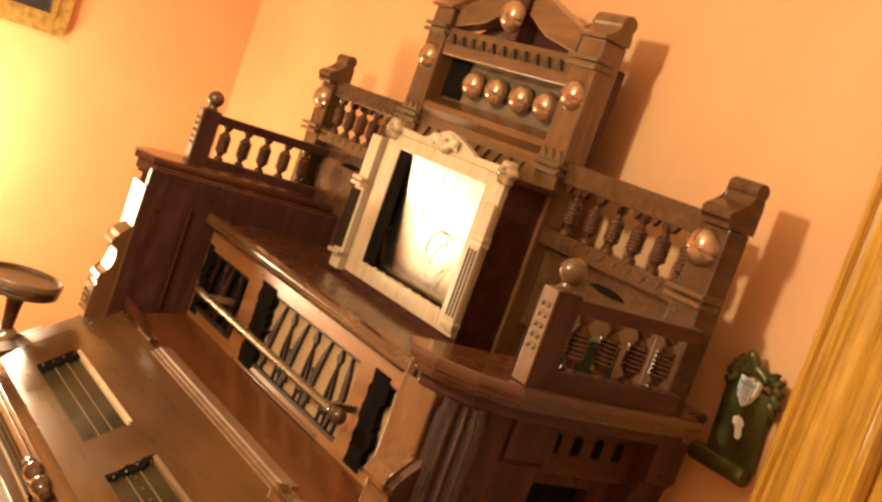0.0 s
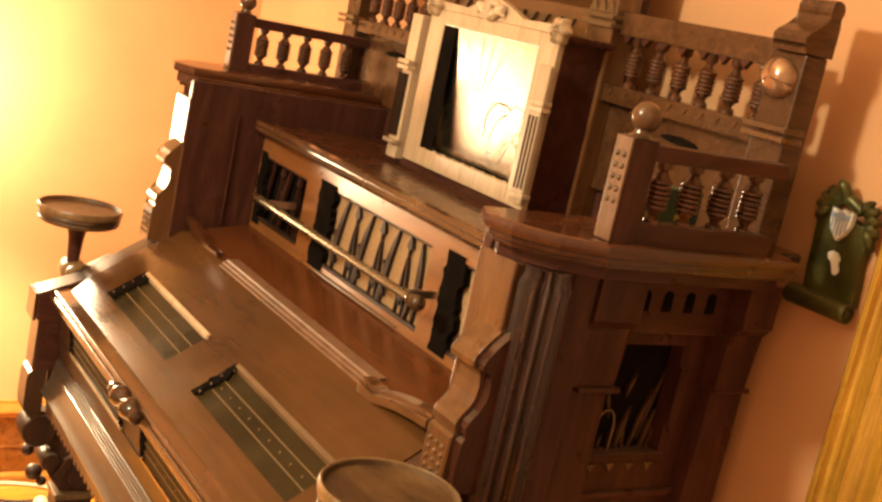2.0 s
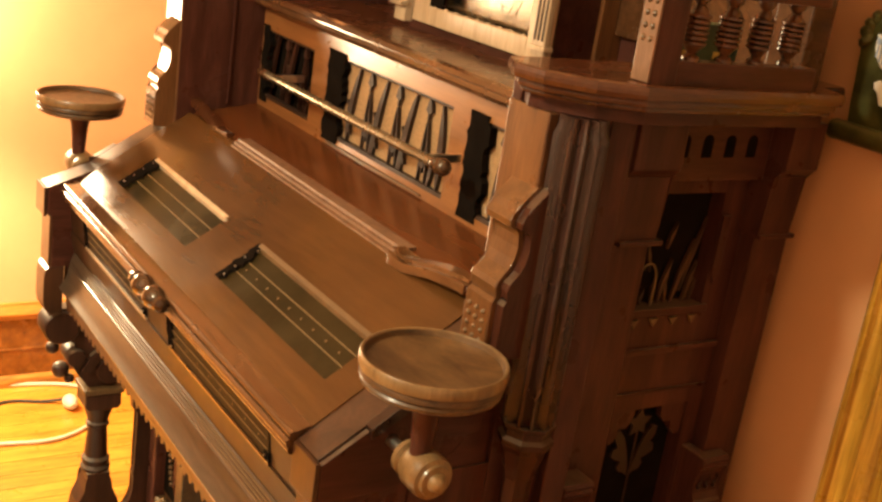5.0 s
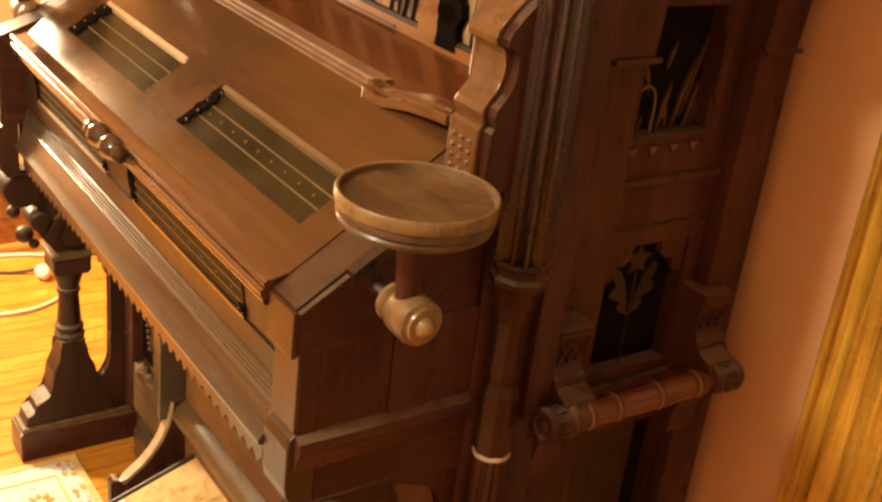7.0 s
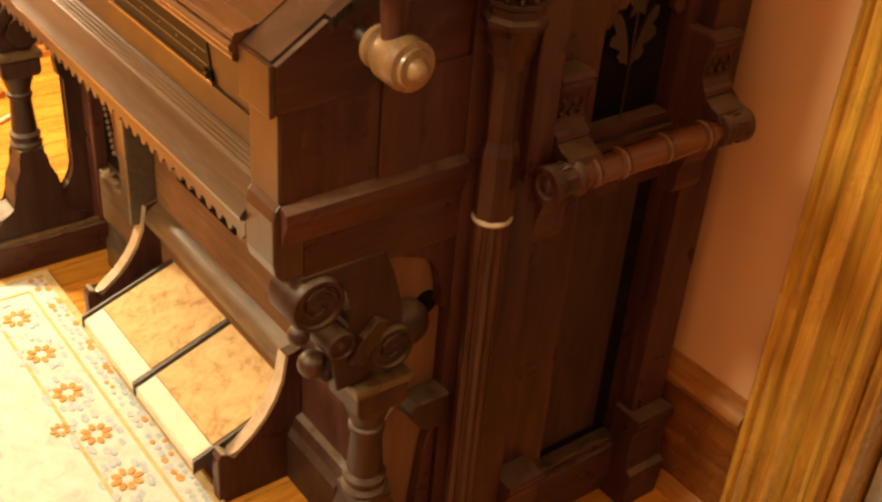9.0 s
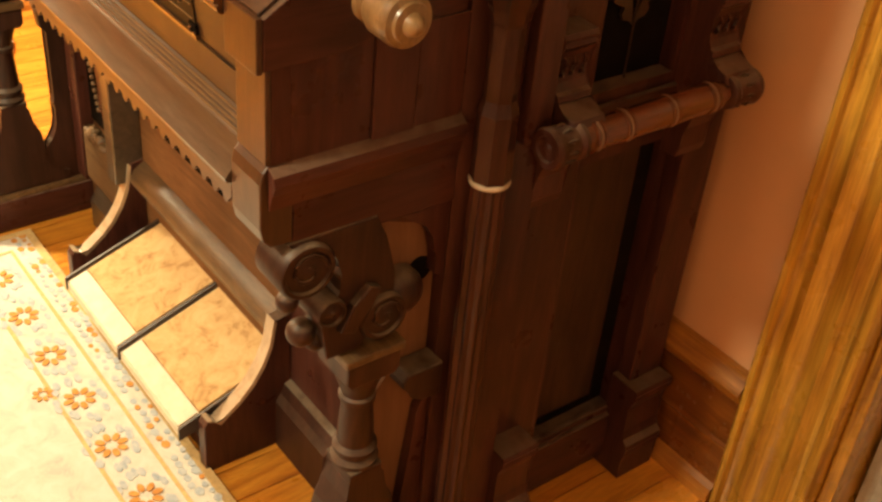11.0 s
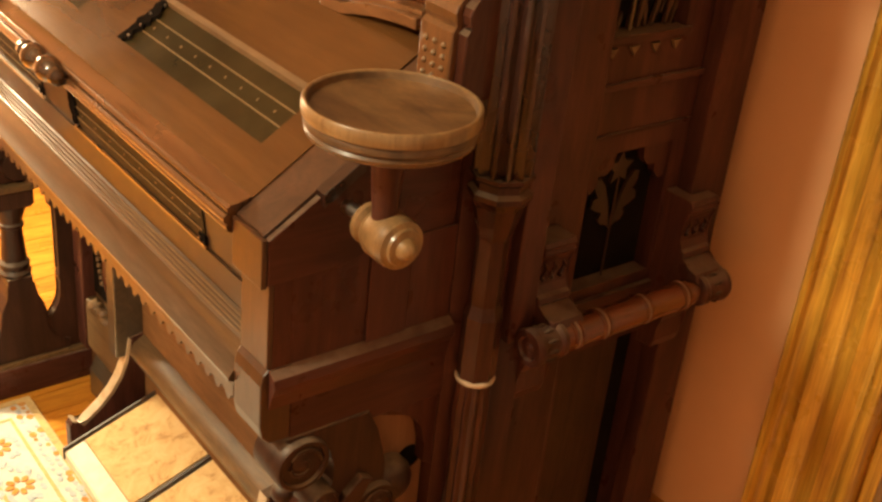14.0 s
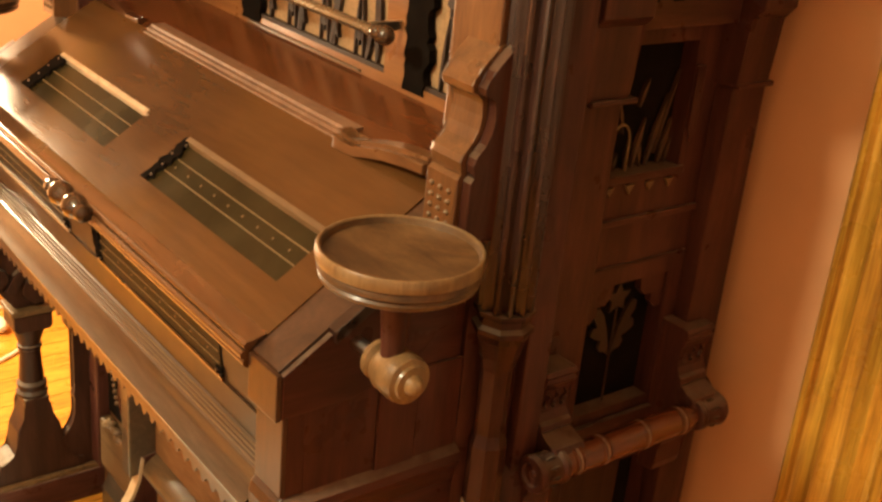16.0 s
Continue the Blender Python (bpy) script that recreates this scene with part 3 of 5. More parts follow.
front_glass = plain("smoky_front_glass", (0.016, 0.012, 0.007), 0.34, 0.0, 0.3, 12.0, 0.02, 0.0)
front_glass.node_tree.nodes["Principled BSDF"].inputs["Specular IOR Level"].default_value = 0.04
dark_slot = plain("dark_slot", (0.030, 0.021, 0.008), 0.20, 0.0, 0.3, 12.0, 0.02, 0.0)
dark_slot.node_tree.nodes["Principled BSDF"].inputs["Specular IOR Level"].default_value = 0.16
for x0, x1 in ((-0.905, -0.585), (-0.475, -0.125)):
    part("front_window", slanted(B(), x0, x1, 0.024, 0.069, 0.0015, 0.004), front_glass, front, "dark glazed slot")
    for s in (0.038, 0.053):
        part("wire", slanted(B(), x0 + 0.004, x1 - 0.004, s, s + 0.0010, 0.0025, 0.002), wire_metal, front)
    # The far window's bead is paler, painting the lamp's bright streak.
    part("window_bead", slanted(B(), x0 - 0.002, x1 + 0.002, 0.0692, 0.0735, 0.0040, 0.006), pale_wood if x0 < -0.8 else front_lit_x, front)
    rr = random.Random(int(-x0 * 100))
    gl = B()
    part("window_end", ragged(x0 - 0.005, x0 + 0.008, 0.012 if x0 > -0.8 else 0.022, 0.068, rr, on_slope), black_sheet, front, "ragged black end of the window")
    part("window_end", slanted(B(), x1 - 0.012, x1 + 0.002, 0.058, 0.0690, 0.0030, 0.004), black_sheet, front)
    # Steel chips placed as bright glints at the dark ends.
    for xe, sg in ((x0 + 0.004, 0.016), (x0 + 0.008, 0.064), (x1 - 0.010, 0.062), (x1 - 0.002, 0.066)):
        slanted(gl, xe, xe + 0.0026, sg, sg + 0.0016, 0.0052, 0.003)
    part("glints", gl, steel, front)
    for i in range(8):
        xp = x0 + 0.03 + (x1 - x0 - 0.06) * i / 7
        part("pin", slanted(B(), xp - 0.001, xp + 0.001, 0.0450, 0.0468, 0.0026, 0.002), wire_metal, front)
part("front_rail", slanted(B(), KX0, KX1, 0.018, 0.0238, 0.0022, 0.004), front_wood, front)
part("front_rail", slanted(B(), KX0, KX1, 0.0740, 0.1040, 0.0024, 0.004), front_wood, front)
slip = [(-0.640, 0.716), (-0.6655, 0.716)]
for k in range(4):
    y, z = -0.6685 - 0.0016 * k, 0.7145 - 0.0052 * k
    slip += [(y + 0.0010, z), (y - 0.0008, z - 0.0008), (y - 0.0012, z - 0.0024), (y - 0.0008, z - 0.0038), (y + 0.0010, z - 0.0046)]
slip += [(-0.6745, 0.6930), (-0.6758, 0.6900), (-0.6770, 0.6800), (-0.6800, 0.6690), (-0.6850, 0.6590), (-0.6890, 0.6545), (-0.6912, 0.6510), (-0.6905, 0.6475), (-0.6870, 0.6460), (-0.6850, 0.6455), (-0.6845, 0.6420), (-0.640, 0.6420)]
P("key_slip", prism(B(), slip, "x", KX0, KX1), slip_wood, "reeded walnut key slip moulding", smooth=True)
P("apron_board", box(B(), KX0, KX1, -0.6790, -0.652, 0.6290, 0.6415, 0.001), slip_wood)
ap = [(KX0 + 0.024, 0.6415), (KX1 - 0.001, 0.6415)]
n = 40
for i in range(n):
    xa = KX1 - 0.001 + (KX0 - KX1 + 0.025) * i / n
    xb = KX1 - 0.001 + (KX0 - KX1 + 0.025) * (i + 1) / n
    ap += [(xa, 0.6255), (xa * 0.82 + xb * 0.18, 0.6250), (xa * 0.68 + xb * 0.32, 0.6190), ((xa + xb) / 2, 0.6160), (xa * 0.32 + xb * 0.68, 0.6190), (xa * 0.18 + xb * 0.82, 0.6250)]
ap.append((KX0 + 0.024, 0.6280))
P("scalloped_apron", prism(B(), ap, "y", -0.6845, -0.6792), end_wood)

# lid with two glazed windows and brass wires; knob pair on its front edge
LS = 0.66


def lid_z(y):
    return 0.843 + LS * (y + 0.68)


def lid_box(bm, x0, x1, y0, y1, lift, thick, b=0.0):
    q = [(y0, lid_z(y0) + lift), (y1, lid_z(y1) + lift), (y1, lid_z(y1) + lift - thick), (y0, lid_z(y0) + lift - thick)]
    return prism(bm, q, "x", x0, x1, b)


def lid_frame(bm, x0, x1, y0, y1, holes, thick):
    xs = sorted({x0, x1, *[h[0] for h in holes], *[h[1] for h in holes]})
    for i in range(len(xs) - 1):
        hole = [h for h in holes if h[0] <= xs[i] and xs[i + 1] <= h[1]]
        spans = [(y0, y1)] if not hole else [(y0, hole[0][2]), (hole[0][3], y1)]
        for a, b in spans:
            lid_box(bm, xs[i], xs[i + 1], a, b, 0, thick)
    bmesh.ops.remove_doubles(bm, verts=bm.verts[:], dist=1e-5)
    return bm


W1, W2 = (-0.900, -0.572, -0.627, -0.563), (-0.446, -0.100, -0.627, -0.563)
lid = P("fall_board", lid_frame(B(), KX0, KX1, -0.684, -0.470, [W1, W2], 0.016), lid_wood, "red-brown polished fall board with two glazed windows")
for w in (W1, W2):
    wd = part("lid_window", lid_box(B(), w[0], w[1], w[2], w[3], -0.004, 0.004), dark_slot, lid, "dark glazed window with wires")
    for fr in (0.36, 0.64):
        y = w[2] + (w[3] - w[2]) * fr
        part("wire", lid_box(B(), w[0] + 0.003, w[1] - 0.003, y - 0.0004, y + 0.0004, -0.0028, 0.0025), wire_metal, wd)
    for i in range(9 if w is W2 else 0):
        x = w[0] + 0.03 + (w[1] - w[0] - 0.06) * i / 8
        y = w[2] + (w[3] - w[2]) * 0.5
        part("pin", lid_box(B(), x - 0.0011, x + 0.0011, y - 0.0011, y + 0.0011, -0.0025, 0.002), wire_metal, wd)
    # W1's bead takes the pale wood as a painted glint.
    part("window_bead", lid_box(B(), w[0], w[1], w[3] - 0.004, w[3] + 0.002, 0.002, 0.006), pale_wood if w is W1 else worn_walnut, wd)
    rr = random.Random(11 if w is W1 else 5)
    part("window_end", ragged(w[0] - 0.005, w[0] + (0.024 if w is W1 else 0.010), w[2], w[3], rr, lambda u, v, h: (u, v, lid_z(v) + 0.0016 + h), 0.006), black_sheet, wd, "ragged black end of the window")
    # Small steel chips put in for the glints on the black end.
    gl = B()
    for i in range(4):
        xg, yg = w[0] + rr.uniform(0.0, 0.010), w[2] + (w[3] - w[2]) * (i + 0.4) / 4
        lid_box(gl, xg, xg + 0.003, yg, yg + 0.0014, 0.0030, 0.003)
    part("glints", gl, steel, wd)
    for y in (w[3] - 0.004,):
        part("corner_screw", lathe(B(), [(0.003, 0), (0.0035, 0.001), (0.002, 0.0025)], (w[1] + 0.004, y, lid_z(y)), "z", 10), steel, wd)
nose = [(-0.668, 0.853), (-0.683, 0.8485)]
for cy, cz in ((-0.6885, 0.8430), (-0.6925, 0.8340), (-0.6895, 0.8250)):
    nose += arc(cy, cz, 0.0052, 105, 245, 8)
nose += [(-0.680, 0.8165), (-0.668, 0.838)]
P("lid_nosing", prism(B(), nose, "x", KX0, KX1), nosing_wood, "three-bead rounded lid nosing", smooth=True)
kb = B()
lathe(kb, [(0.006, -0.062), (0.011, -0.058), (0.012, -0.050), (0.008, -0.044), (0.012, -0.040), (0.0165, -0.028), (0.0165, -0.020), (0.012, -0.008), (0.008, -0.003), (0.008, 0.003), (0.012, 0.008), (0.0165, 0.020), (0.0165, 0.028), (0.012, 0.040), (0.008, 0.044), (0.012, 0.050), (0.011, 0.058), (0.006, 0.062)], (-0.500, -0.704, 0.840), "x", 24)
P("turned_pull", kb, pull_wood, "dark turned double-knob pull", smooth=True)
P("pull_stem", box(B(), -0.508, -0.492, -0.702, -0.690, 0.834, 0.844, 0.001), pull_wood)

# moulded ledge behind the lid and the board behind it
led = [(-0.444, 0.955), (-0.484, 0.957), (-0.489, 0.961)]
for i in range(4):
    y, z = -0.489 + 0.0058 * i, 0.963 + 0.0058 * i
    led += [(y - 0.0008, z + 0.001), (y - 0.0002, z + 0.0038), (y + 0.0040, z + 0.0050), (y + 0.0050, z + 0.0046)]
led += [(-0.464, 0.9885), (-0.444, 0.9895)]
P("music_ledge", prism(B(), led, "x", -0.785, -0.226), pale_post, "light reeded ledge moulding", smooth=True)
for side in (1, -1):
    for k, (ya, yb, cut) in enumerate(((-0.487, -0.470, 0.0), (-0.4705, -0.455, 0.004), (-0.480, -0.46, -0.006))):
        if side < 0 and k != 1:
            continue
        top = [(-0.226, 0.986), (-0.205, 0.981), (-0.185, 0.983), (-0.160, 0.990), (-0.125, 0.998), (-0.090, 1.003), (-0.049, 1.006)]
        low = [(-0.049, 0.994 - cut), (-0.090, 0.991 - cut), (-0.125, 0.986 - cut), (-0.160, 0.978 - cut), (-0.185, 0.971 - cut), (-0.226, 0.969 - cut)]
        P("ledge_scroll", prism(B(), [(flip(x, side), z + 0.003 * k) for x, z in top + low], "y", ya, yb, 0.002), (worn_walnut if k == 1 else front_lit_x) if side > 0 else shelf_wood)
P("sloping_board", prism(B(), [(-0.462, 0.964), (-0.462, 0.982), (-0.335, 1.004), (-0.335, 0.985)], "x", -0.998, -0.042), slope_wood)

# grille board with three openings, fretwork and the roll rod
GY = -0.342
holes = [(-0.985, -0.782, 1.022, 1.146), (-0.718, -0.338, 1.018, 1.153), (-0.288, -0.055, 1.018, 1.153)]
grille = P("grille_board", board_with_holes(B(), "y", GY, GY + 0.022, -0.998, -0.042, 0.985, 1.192, holes), grille_wood, "polished walnut front board with three fretwork openings")


def leaf(bm, x, z, length, lean, width, y, bend=0.0):
    """A pointed sawn leaf."""
    left, right = [], []
    for i in range(9):
        t = i / 8
        w = 0.78 * width * math.sin(math.pi * min(1, t * 0.92 + 0.04)) ** 0.8
        px = x + lean * t + bend * t * t
        pz = z + length * t
        left.append((px - w, pz))
        right.append((px + w, pz))
    prism(bm, left + right[::-1], "y", y, y + 0.006)


def spade(bm, x, z, s, y):
    prism(bm, [(x - 0.0012 * s, z), (x + 0.0012 * s, z), (x + 0.0015 * s, z + 0.007 * s), (x + 0.006 * s, z + 0.010 * s), (x + 0.004 * s, z + 0.017 * s), (x, z + 0.026 * s), (x - 0.004 * s, z + 0.017 * s), (x - 0.006 * s, z + 0.010 * s), (x - 0.0015 * s, z + 0.007 * s)], "y", y, y + 0.006)


for k, (x0, x1, z0, z1) in enumerate(holes):
    if k == 0:
        part("cloth_backing", box(B(), x0 - 0.005, x1 + 0.005, GY + 0.0235, GY + 0.030, z0 - 0.005, z1 + 0.005, 0), black_sheet, grille)
    else:
        part("cloth_backing", box(B(), x0 + 0.0005, x1 - 0.0005, GY + 0.0105, GY + 0.020, z0 + 0.0005, z1 - 0.0005, 0), grille_cloth, grille)
    fy = GY + (0.010 if k == 0 else 0.003)
    fr = B()
    for xm in (-0.583, -0.494, -0.405) if k == 1 else (x0 + 0.075, x0 + 0.150):
        # a spade on a split stem, with a broad curved blade to its left
        spade(fr, xm, z1 - 0.036, 1.35, fy)
        leaf(fr, xm - 0.011, z0, 0.098, 0.004, 0.0030, fy, 0.006)
        leaf(fr, xm + 0.010, z0, 0.098, -0.003, 0.0028, fy, -0.006)
        spade(fr, xm, z0 + 0.020, 1.0, fy - 0.0005)
        leaf(fr, xm - 0.062, z0 + 0.004, 0.124, -0.004, 0.0085, fy, 0.028)
        leaf(fr, xm + 0.018, z0 - 0.002, 0.058, 0.012, 0.0055, fy - 0.0005, 0.0)
        for i in range(4):
            leaf(fr, xm - 0.052 - 0.003 * i, z0 + 0.018 + 0.013 * i, 0.016, -0.008, 0.0030, fy - 0.0002, 0.0)
    if k == 1:
        leaf(fr, -0.362, z0 + 0.004, 0.124, 0.002, 0.0085, fy, -0.010)
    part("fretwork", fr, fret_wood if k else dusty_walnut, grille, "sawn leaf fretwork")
    part("fret_rail", box(B(), x0, x1, GY + 0.0005, GY + 0.0095, z0 - 0.001, z0 + 0.006, 0.001), fret_wood, grille)
    part("fret_rail", box(B(), x0, x1, GY + 0.0025, GY + 0.0095, z1 - 0.005, z1 + 0.001, 0.001), fret_wood, grille)
    rr = random.Random(k + 2)
    wd = (0.022, 0.052, 0.044)[k]
    # Black strip over the opening's left edge paints its dark inner side.
    edge = [(x0 + wd + rr.uniform(-0.007, 0.006), z0 - 0.008 + (z1 - z0 + 0.016) * q / 20) for q in range(21)]
    edge2 = [(x0 - 0.004 + rr.uniform(-0.004, 0.003), z1 + 0.008 - (z1 - z0 + 0.016) * q / 20) for q in range(21)]
    part("dark_reveal", prism(B(), edge + edge2, "y", GY - 0.0025, GY + 0.0085), black_sheet, grille, "ragged black strip for the dark reveal")
rod = P("roll_rod", lathe(B(), cyl_prof(0.0072, -0.835, -0.285), (0, -0.398, 1.088), "x", 16), rod_metal, "pale metal roll rod", smooth=True)
for xa, d in ((-0.835, -1), (-0.285, 1)):
    part("rod_knob", lathe(B(), [(0.007, 0), (0.009, 0.003 * d), (0.009, 0.010 * d), (0.007, 0.013 * d), (0.012 if d > 0 else 0.008, 0.018 * d), (0.012 if d > 0 else 0.008, 0.028 * d), (0.008, 0.034 * d), (0.003, 0.037 * d)], (xa, -0.398, 1.088), "x", 20), pull_wood, rod, "turned dark knob", True)
for xa in (-0.815, -0.305):
    part("rod_bracket", box(B(), xa - 0.004, xa + 0.004, -0.398, GY + 0.001, 1.082, 1.094, 0.001), steel, rod)
P("lower_trim", box(B(), -0.70, -0.39, GY - 0.004, GY, 1.006, 1.0090, 0.001), worn_walnut)

# shelf over the grille
P("shelf", box(B(), -0.998, -0.042, -0.352, -0.036, 1.192, 1.206), shelf_wood)
P("shelf_edge", prism(B(), [(-0.352, 1.184), (-0.360, 1.186), (-0.366, 1.193), (-0.362, 1.199), (-0.366, 1.203), (-0.362, 1.209), (-0.352, 1.211)], "x", -0.998, -0.042), nosing_wood, smooth=True)


# ---- end pylons, right one and its mirror image ----
def pylon(side):
    def X(x):
        return flip(x, side)

    def bx(bm, x0, x1, *rest):
        return box(bm, X(x0), X(x1), *rest)

    def pz(pts, z0, z1, bev=0.0, bm=None):
        return prism(bm or B(), [(X(x), y) for x, y in pts], "z", z0, z1, bev)

    D = 0.0 if side > 0 else -0.034     # the far end stands a little further forward
    CZ = 0.0 if side > 0 else 0.010
    # upper end: inner board, front face, side board with two openings
    P("inner_board", bx(B(), -0.048, -0.030, -0.464 + D, -0.036, 0.96, 1.256 + CZ), walnut_z)
    P("end_front", bx(B(), -0.0475, 0.028, -0.4665 + D, -0.452, 0.955, 1.2315), front_lit_z)
    P("inner_bead", bx(B(), -0.052, -0.0485, -0.402, -0.398, 1.0, 1.21, 0.001), walnut_z)
    sideb = P("end_panel", board_with_holes(B(), "x", min(X(-0.028), X(0.0)), max(X(-0.028), X(0.0)), -0.40, -0.036, 0.0, 1.2315, [(-0.262, -0.140, 0.975, 1.128), (-0.255, -0.122, 0.655, 0.832), (-0.250, -0.096, 0.104, 0.56)]), walnut_z, "dark walnut end panel with two fretwork openings")
    sunk = part("sunk_panel", bx(B(), -0.030, -0.0245, -0.262, -0.088, 0.095, 0.572), shelf_ply, sideb, "sunk panel with dark strips along two edges")
    # Black strips paint the shade along two edges of the recess.
    part("panel_gap", bx(B(), -0.0243, -0.0235, -0.121, -0.0965, 0.105, 0.558, 0), black_sheet, sunk)
    part("panel_gap", bx(B(), -0.0243, -0.0235, -0.2495, -0.1215, 0.105, 0.119, 0), black_sheet, sunk)
    # Black sheet set into both openings so that they stay dark.
    part("cloth_backing", bx(B(), -0.0262, -0.0225, -0.34, -0.060, 0.60, 1.19, 0), black_sheet, sideb)
    # fretwork of the square opening: stems with leaves
    xa, xb = min(X(-0.020), X(-0.014)), max(X(-0.020), X(-0.014))
    fr = B()
    rg = random.Random(7)

    def blade(y, z, length, lean, w):
        w *= 0.6
        pts = [(y - w * 0.4, z), (y + w * 0.4, z), (y + lean * 0.5 + w, z + length * 0.55), (y + lean + w * 0.2, z + length), (y + lean * 0.45 - w, z + length * 0.5)]
        prism(fr, pts, "x", xa, xb, 0.0008)
    for y, z, ln, lean, w in ((-0.252, 0.976, 0.030, -0.004, 0.004), (-0.236, 0.976, 0.022, 0.003, 0.005), (-0.218, 0.976, 0.034, 0.004, 0.005), (-0.205, 0.976, 0.060, 0.012, 0.006), (-0.192, 0.976, 0.038, -0.008, 0.005), (-0.182, 0.976, 0.085, 0.022, 0.006), (-0.170, 0.990, 0.100, 0.024, 0.004), (-0.160, 0.976, 0.055, 0.012, 0.006), (-0.150, 0.976, 0.030, 0.006, 0.005), (-0.228, 1.02, 0.045, -0.014, 0.005), (-0.206, 1.05, 0.035, 0.010, 0.005)):
        blade(y, z, ln, lean, w)
    part("leaf_fretwork", fr, plain("gilt_fret", (0.060, 0.027, 0.011), 0.35, 0.0, 0.5) if side > 0 else bpy.data.materials["gilt_fret"], sideb, "carved leaf fretwork")
    wr = B()
    tube(wr, smooth_line([(X(-0.010), -0.250, 0.976), (X(-0.010), -0.252, 1.010), (X(-0.010), -0.243, 1.030), (X(-0.010), -0.230, 1.032), (X(-0.010), -0.221, 1.016), (X(-0.010), -0.221, 0.976)], 5), 0.0016, 6)
    part("bent_wire", wr, wire_metal, sideb, "", True)
    part("drop_pendant", prism(B(), [(-0.139, 1.098), (-0.125, 1.098), (-0.125, 1.022), (-0.132, 1.006), (-0.139, 1.022)], "x", min(X(0.0), X(0.005)), max(X(0.0), X(0.005)), 0.001), walnut_z, sideb)
    part("fret_sill", bx(B(), -0.028, 0.004, -0.276, -0.131, 0.966, 0.976), walnut_y, sideb)
    dent = B()
    for i in range(4):
        y = -0.255 + 0.10 * i / 3
        prism(dent, [(y - 0.007, 0.963), (y + 0.007, 0.963), (y, 0.952)], "x", min(X(0), X(0.004)), max(X(0), X(0.004)))
    part("notch_row", dent, worn_walnut, sideb)
    # lancet opening: trefoil spandrels and a stem
    for y0, sgn in ((-0.2555, 1), (-0.1215, -1)):
        pts = [(y0, 0.832), (y0, 0.785), (y0 + sgn * 0.010, 0.783), (y0 + sgn * 0.019, 0.792), (y0 + sgn * 0.020, 0.804), (y0 + sgn * 0.032, 0.804), (y0 + sgn * 0.042, 0.814), (y0 + sgn * 0.044, 0.832)]
        part("trefoil_spandrel", prism(B(), pts, "x", min(X(-0.014), X(-0.004)), max(X(-0.014), X(-0.004))), walnut_z, sideb)
    lf3 = B()
    star = []
    for k in range(10):
        q = 0.022 if k % 2 == 0 else 0.011
        star.append((-0.188 + q * math.sin(radians(36 * k)), 0.802 + q * math.cos(radians(36 * k))))
    prism(lf3, star, "x", min(X(-0.020), X(-0.015)), max(X(-0.020), X(-0.015)))
    for d in (-1, 1):
        leafp = [(-0.190 + d * u, z) for u, z in ((0.001, 0.722), (0.005, 0.742), (0.011, 0.762), (0.019, 0.782), (0.029, 0.794), (0.037, 0.792), (0.036, 0.780), (0.028, 0.768), (0.036, 0.766), (0.038, 0.756), (0.028, 0.750), (0.018, 0.746), (0.022, 0.738), (0.017, 0.730), (0.008, 0.728))]
        prism(lf3, leafp, "x", min(X(-0.020), X(-0.015)), max(X(-0.020), X(-0.015)))
    part("lancet_leaf", lf3, plain("tan_fret", (0.036, 0.017, 0.009), 0.4, 0.0, 0.3) if side > 0 else bpy.data.materials["tan_fret"], sideb, "tan sawn leaf tracery")
    part("lancet_stem", tube(B(), [(X(-0.014), -0.190, 0.656), (X(-0.014), -0.190, 0.74), (X(-0.014), -0.190, 0.790)], 0.0013, 6), mid_walnut, sideb, "", True)
    # horizontal rails across the side
    for z0, z1, d in ((0.914, 0.922, 0.006), (0.855, 0.860, 0.003), (0.628, 0.640, 0.008), (0.582, 0.588, 0.004)):
        P("side_rail", bx(B(), 0.0, d, -0.30, -0.09, z0, z1, 0.0015), walnut_y)
    # raised stiles
    P("front_stile", bx(B(), 0.0005, 0.010, -0.340, -0.264, 0.0, 1.19), walnut_z)
    P("back_stile", bx(B(), 0.0005, 0.026, -0.098, -0.036, 0.0, 1.19), walnut_z)
    for y0, y1 in ((-0.338, -0.266), (-0.104, -0.036)):
        # stepped brackets under the cornice and at mid height
        br = [(0.0, 1.2315), (0.048, 1.2315), (0.048, 1.172), (0.042, 1.166), (0.034, 1.160), (0.032, 1.100), (0.030, 1.080), (0.0, 1.080)] if y0 < -0.2 else [(0.0, 1.2315), (0.054, 1.2315), (0.054, 1.172), (0.046, 1.164), (0.038, 1.158), (0.035, 1.080), (0.0, 1.080)]
        P("cornice_bracket", prism(B(), [(X(x), z) for x, z in br], "y", y0 - 0.012 if y0 < -0.2 else y0, y1 - 0.01, 0.002), walnut_z)
        c2 = 0.035 if y0 < -0.2 else 0.037
        br2 = [(0.0, 1.081), (c2, 1.081), (c2 + 0.001, 1.078), (c2, 1.075), (0.0, 1.075)]
        P("stile_cap", prism(B(), [(X(x), z) for x, z in br2], "y", y0 + 0.002, y1 - 0.002, 0.001), walnut_z)
        # rail-holding scroll
        sc = [(0.0, 0.766), (0.043, 0.766), (0.046, 0.761), (0.044, 0.757), (0.046, 0.752), (0.040, 0.745), (0.036, 0.736), (0.034, 0.722), (0.036, 0.708), (0.041, 0.700), (0.047, 0.698), (0.049, 0.692), (0.046, 0.688), (0.058, 0.684), (0.072, 0.680), (0.078, 0.670), (0.078, 0.642), (0.070, 0.634), (0.050, 0.626), (0.038, 0.610), (0.030, 0.588), (0.030, 0.560), (0.026, 0.548), (0.0, 0.545)]
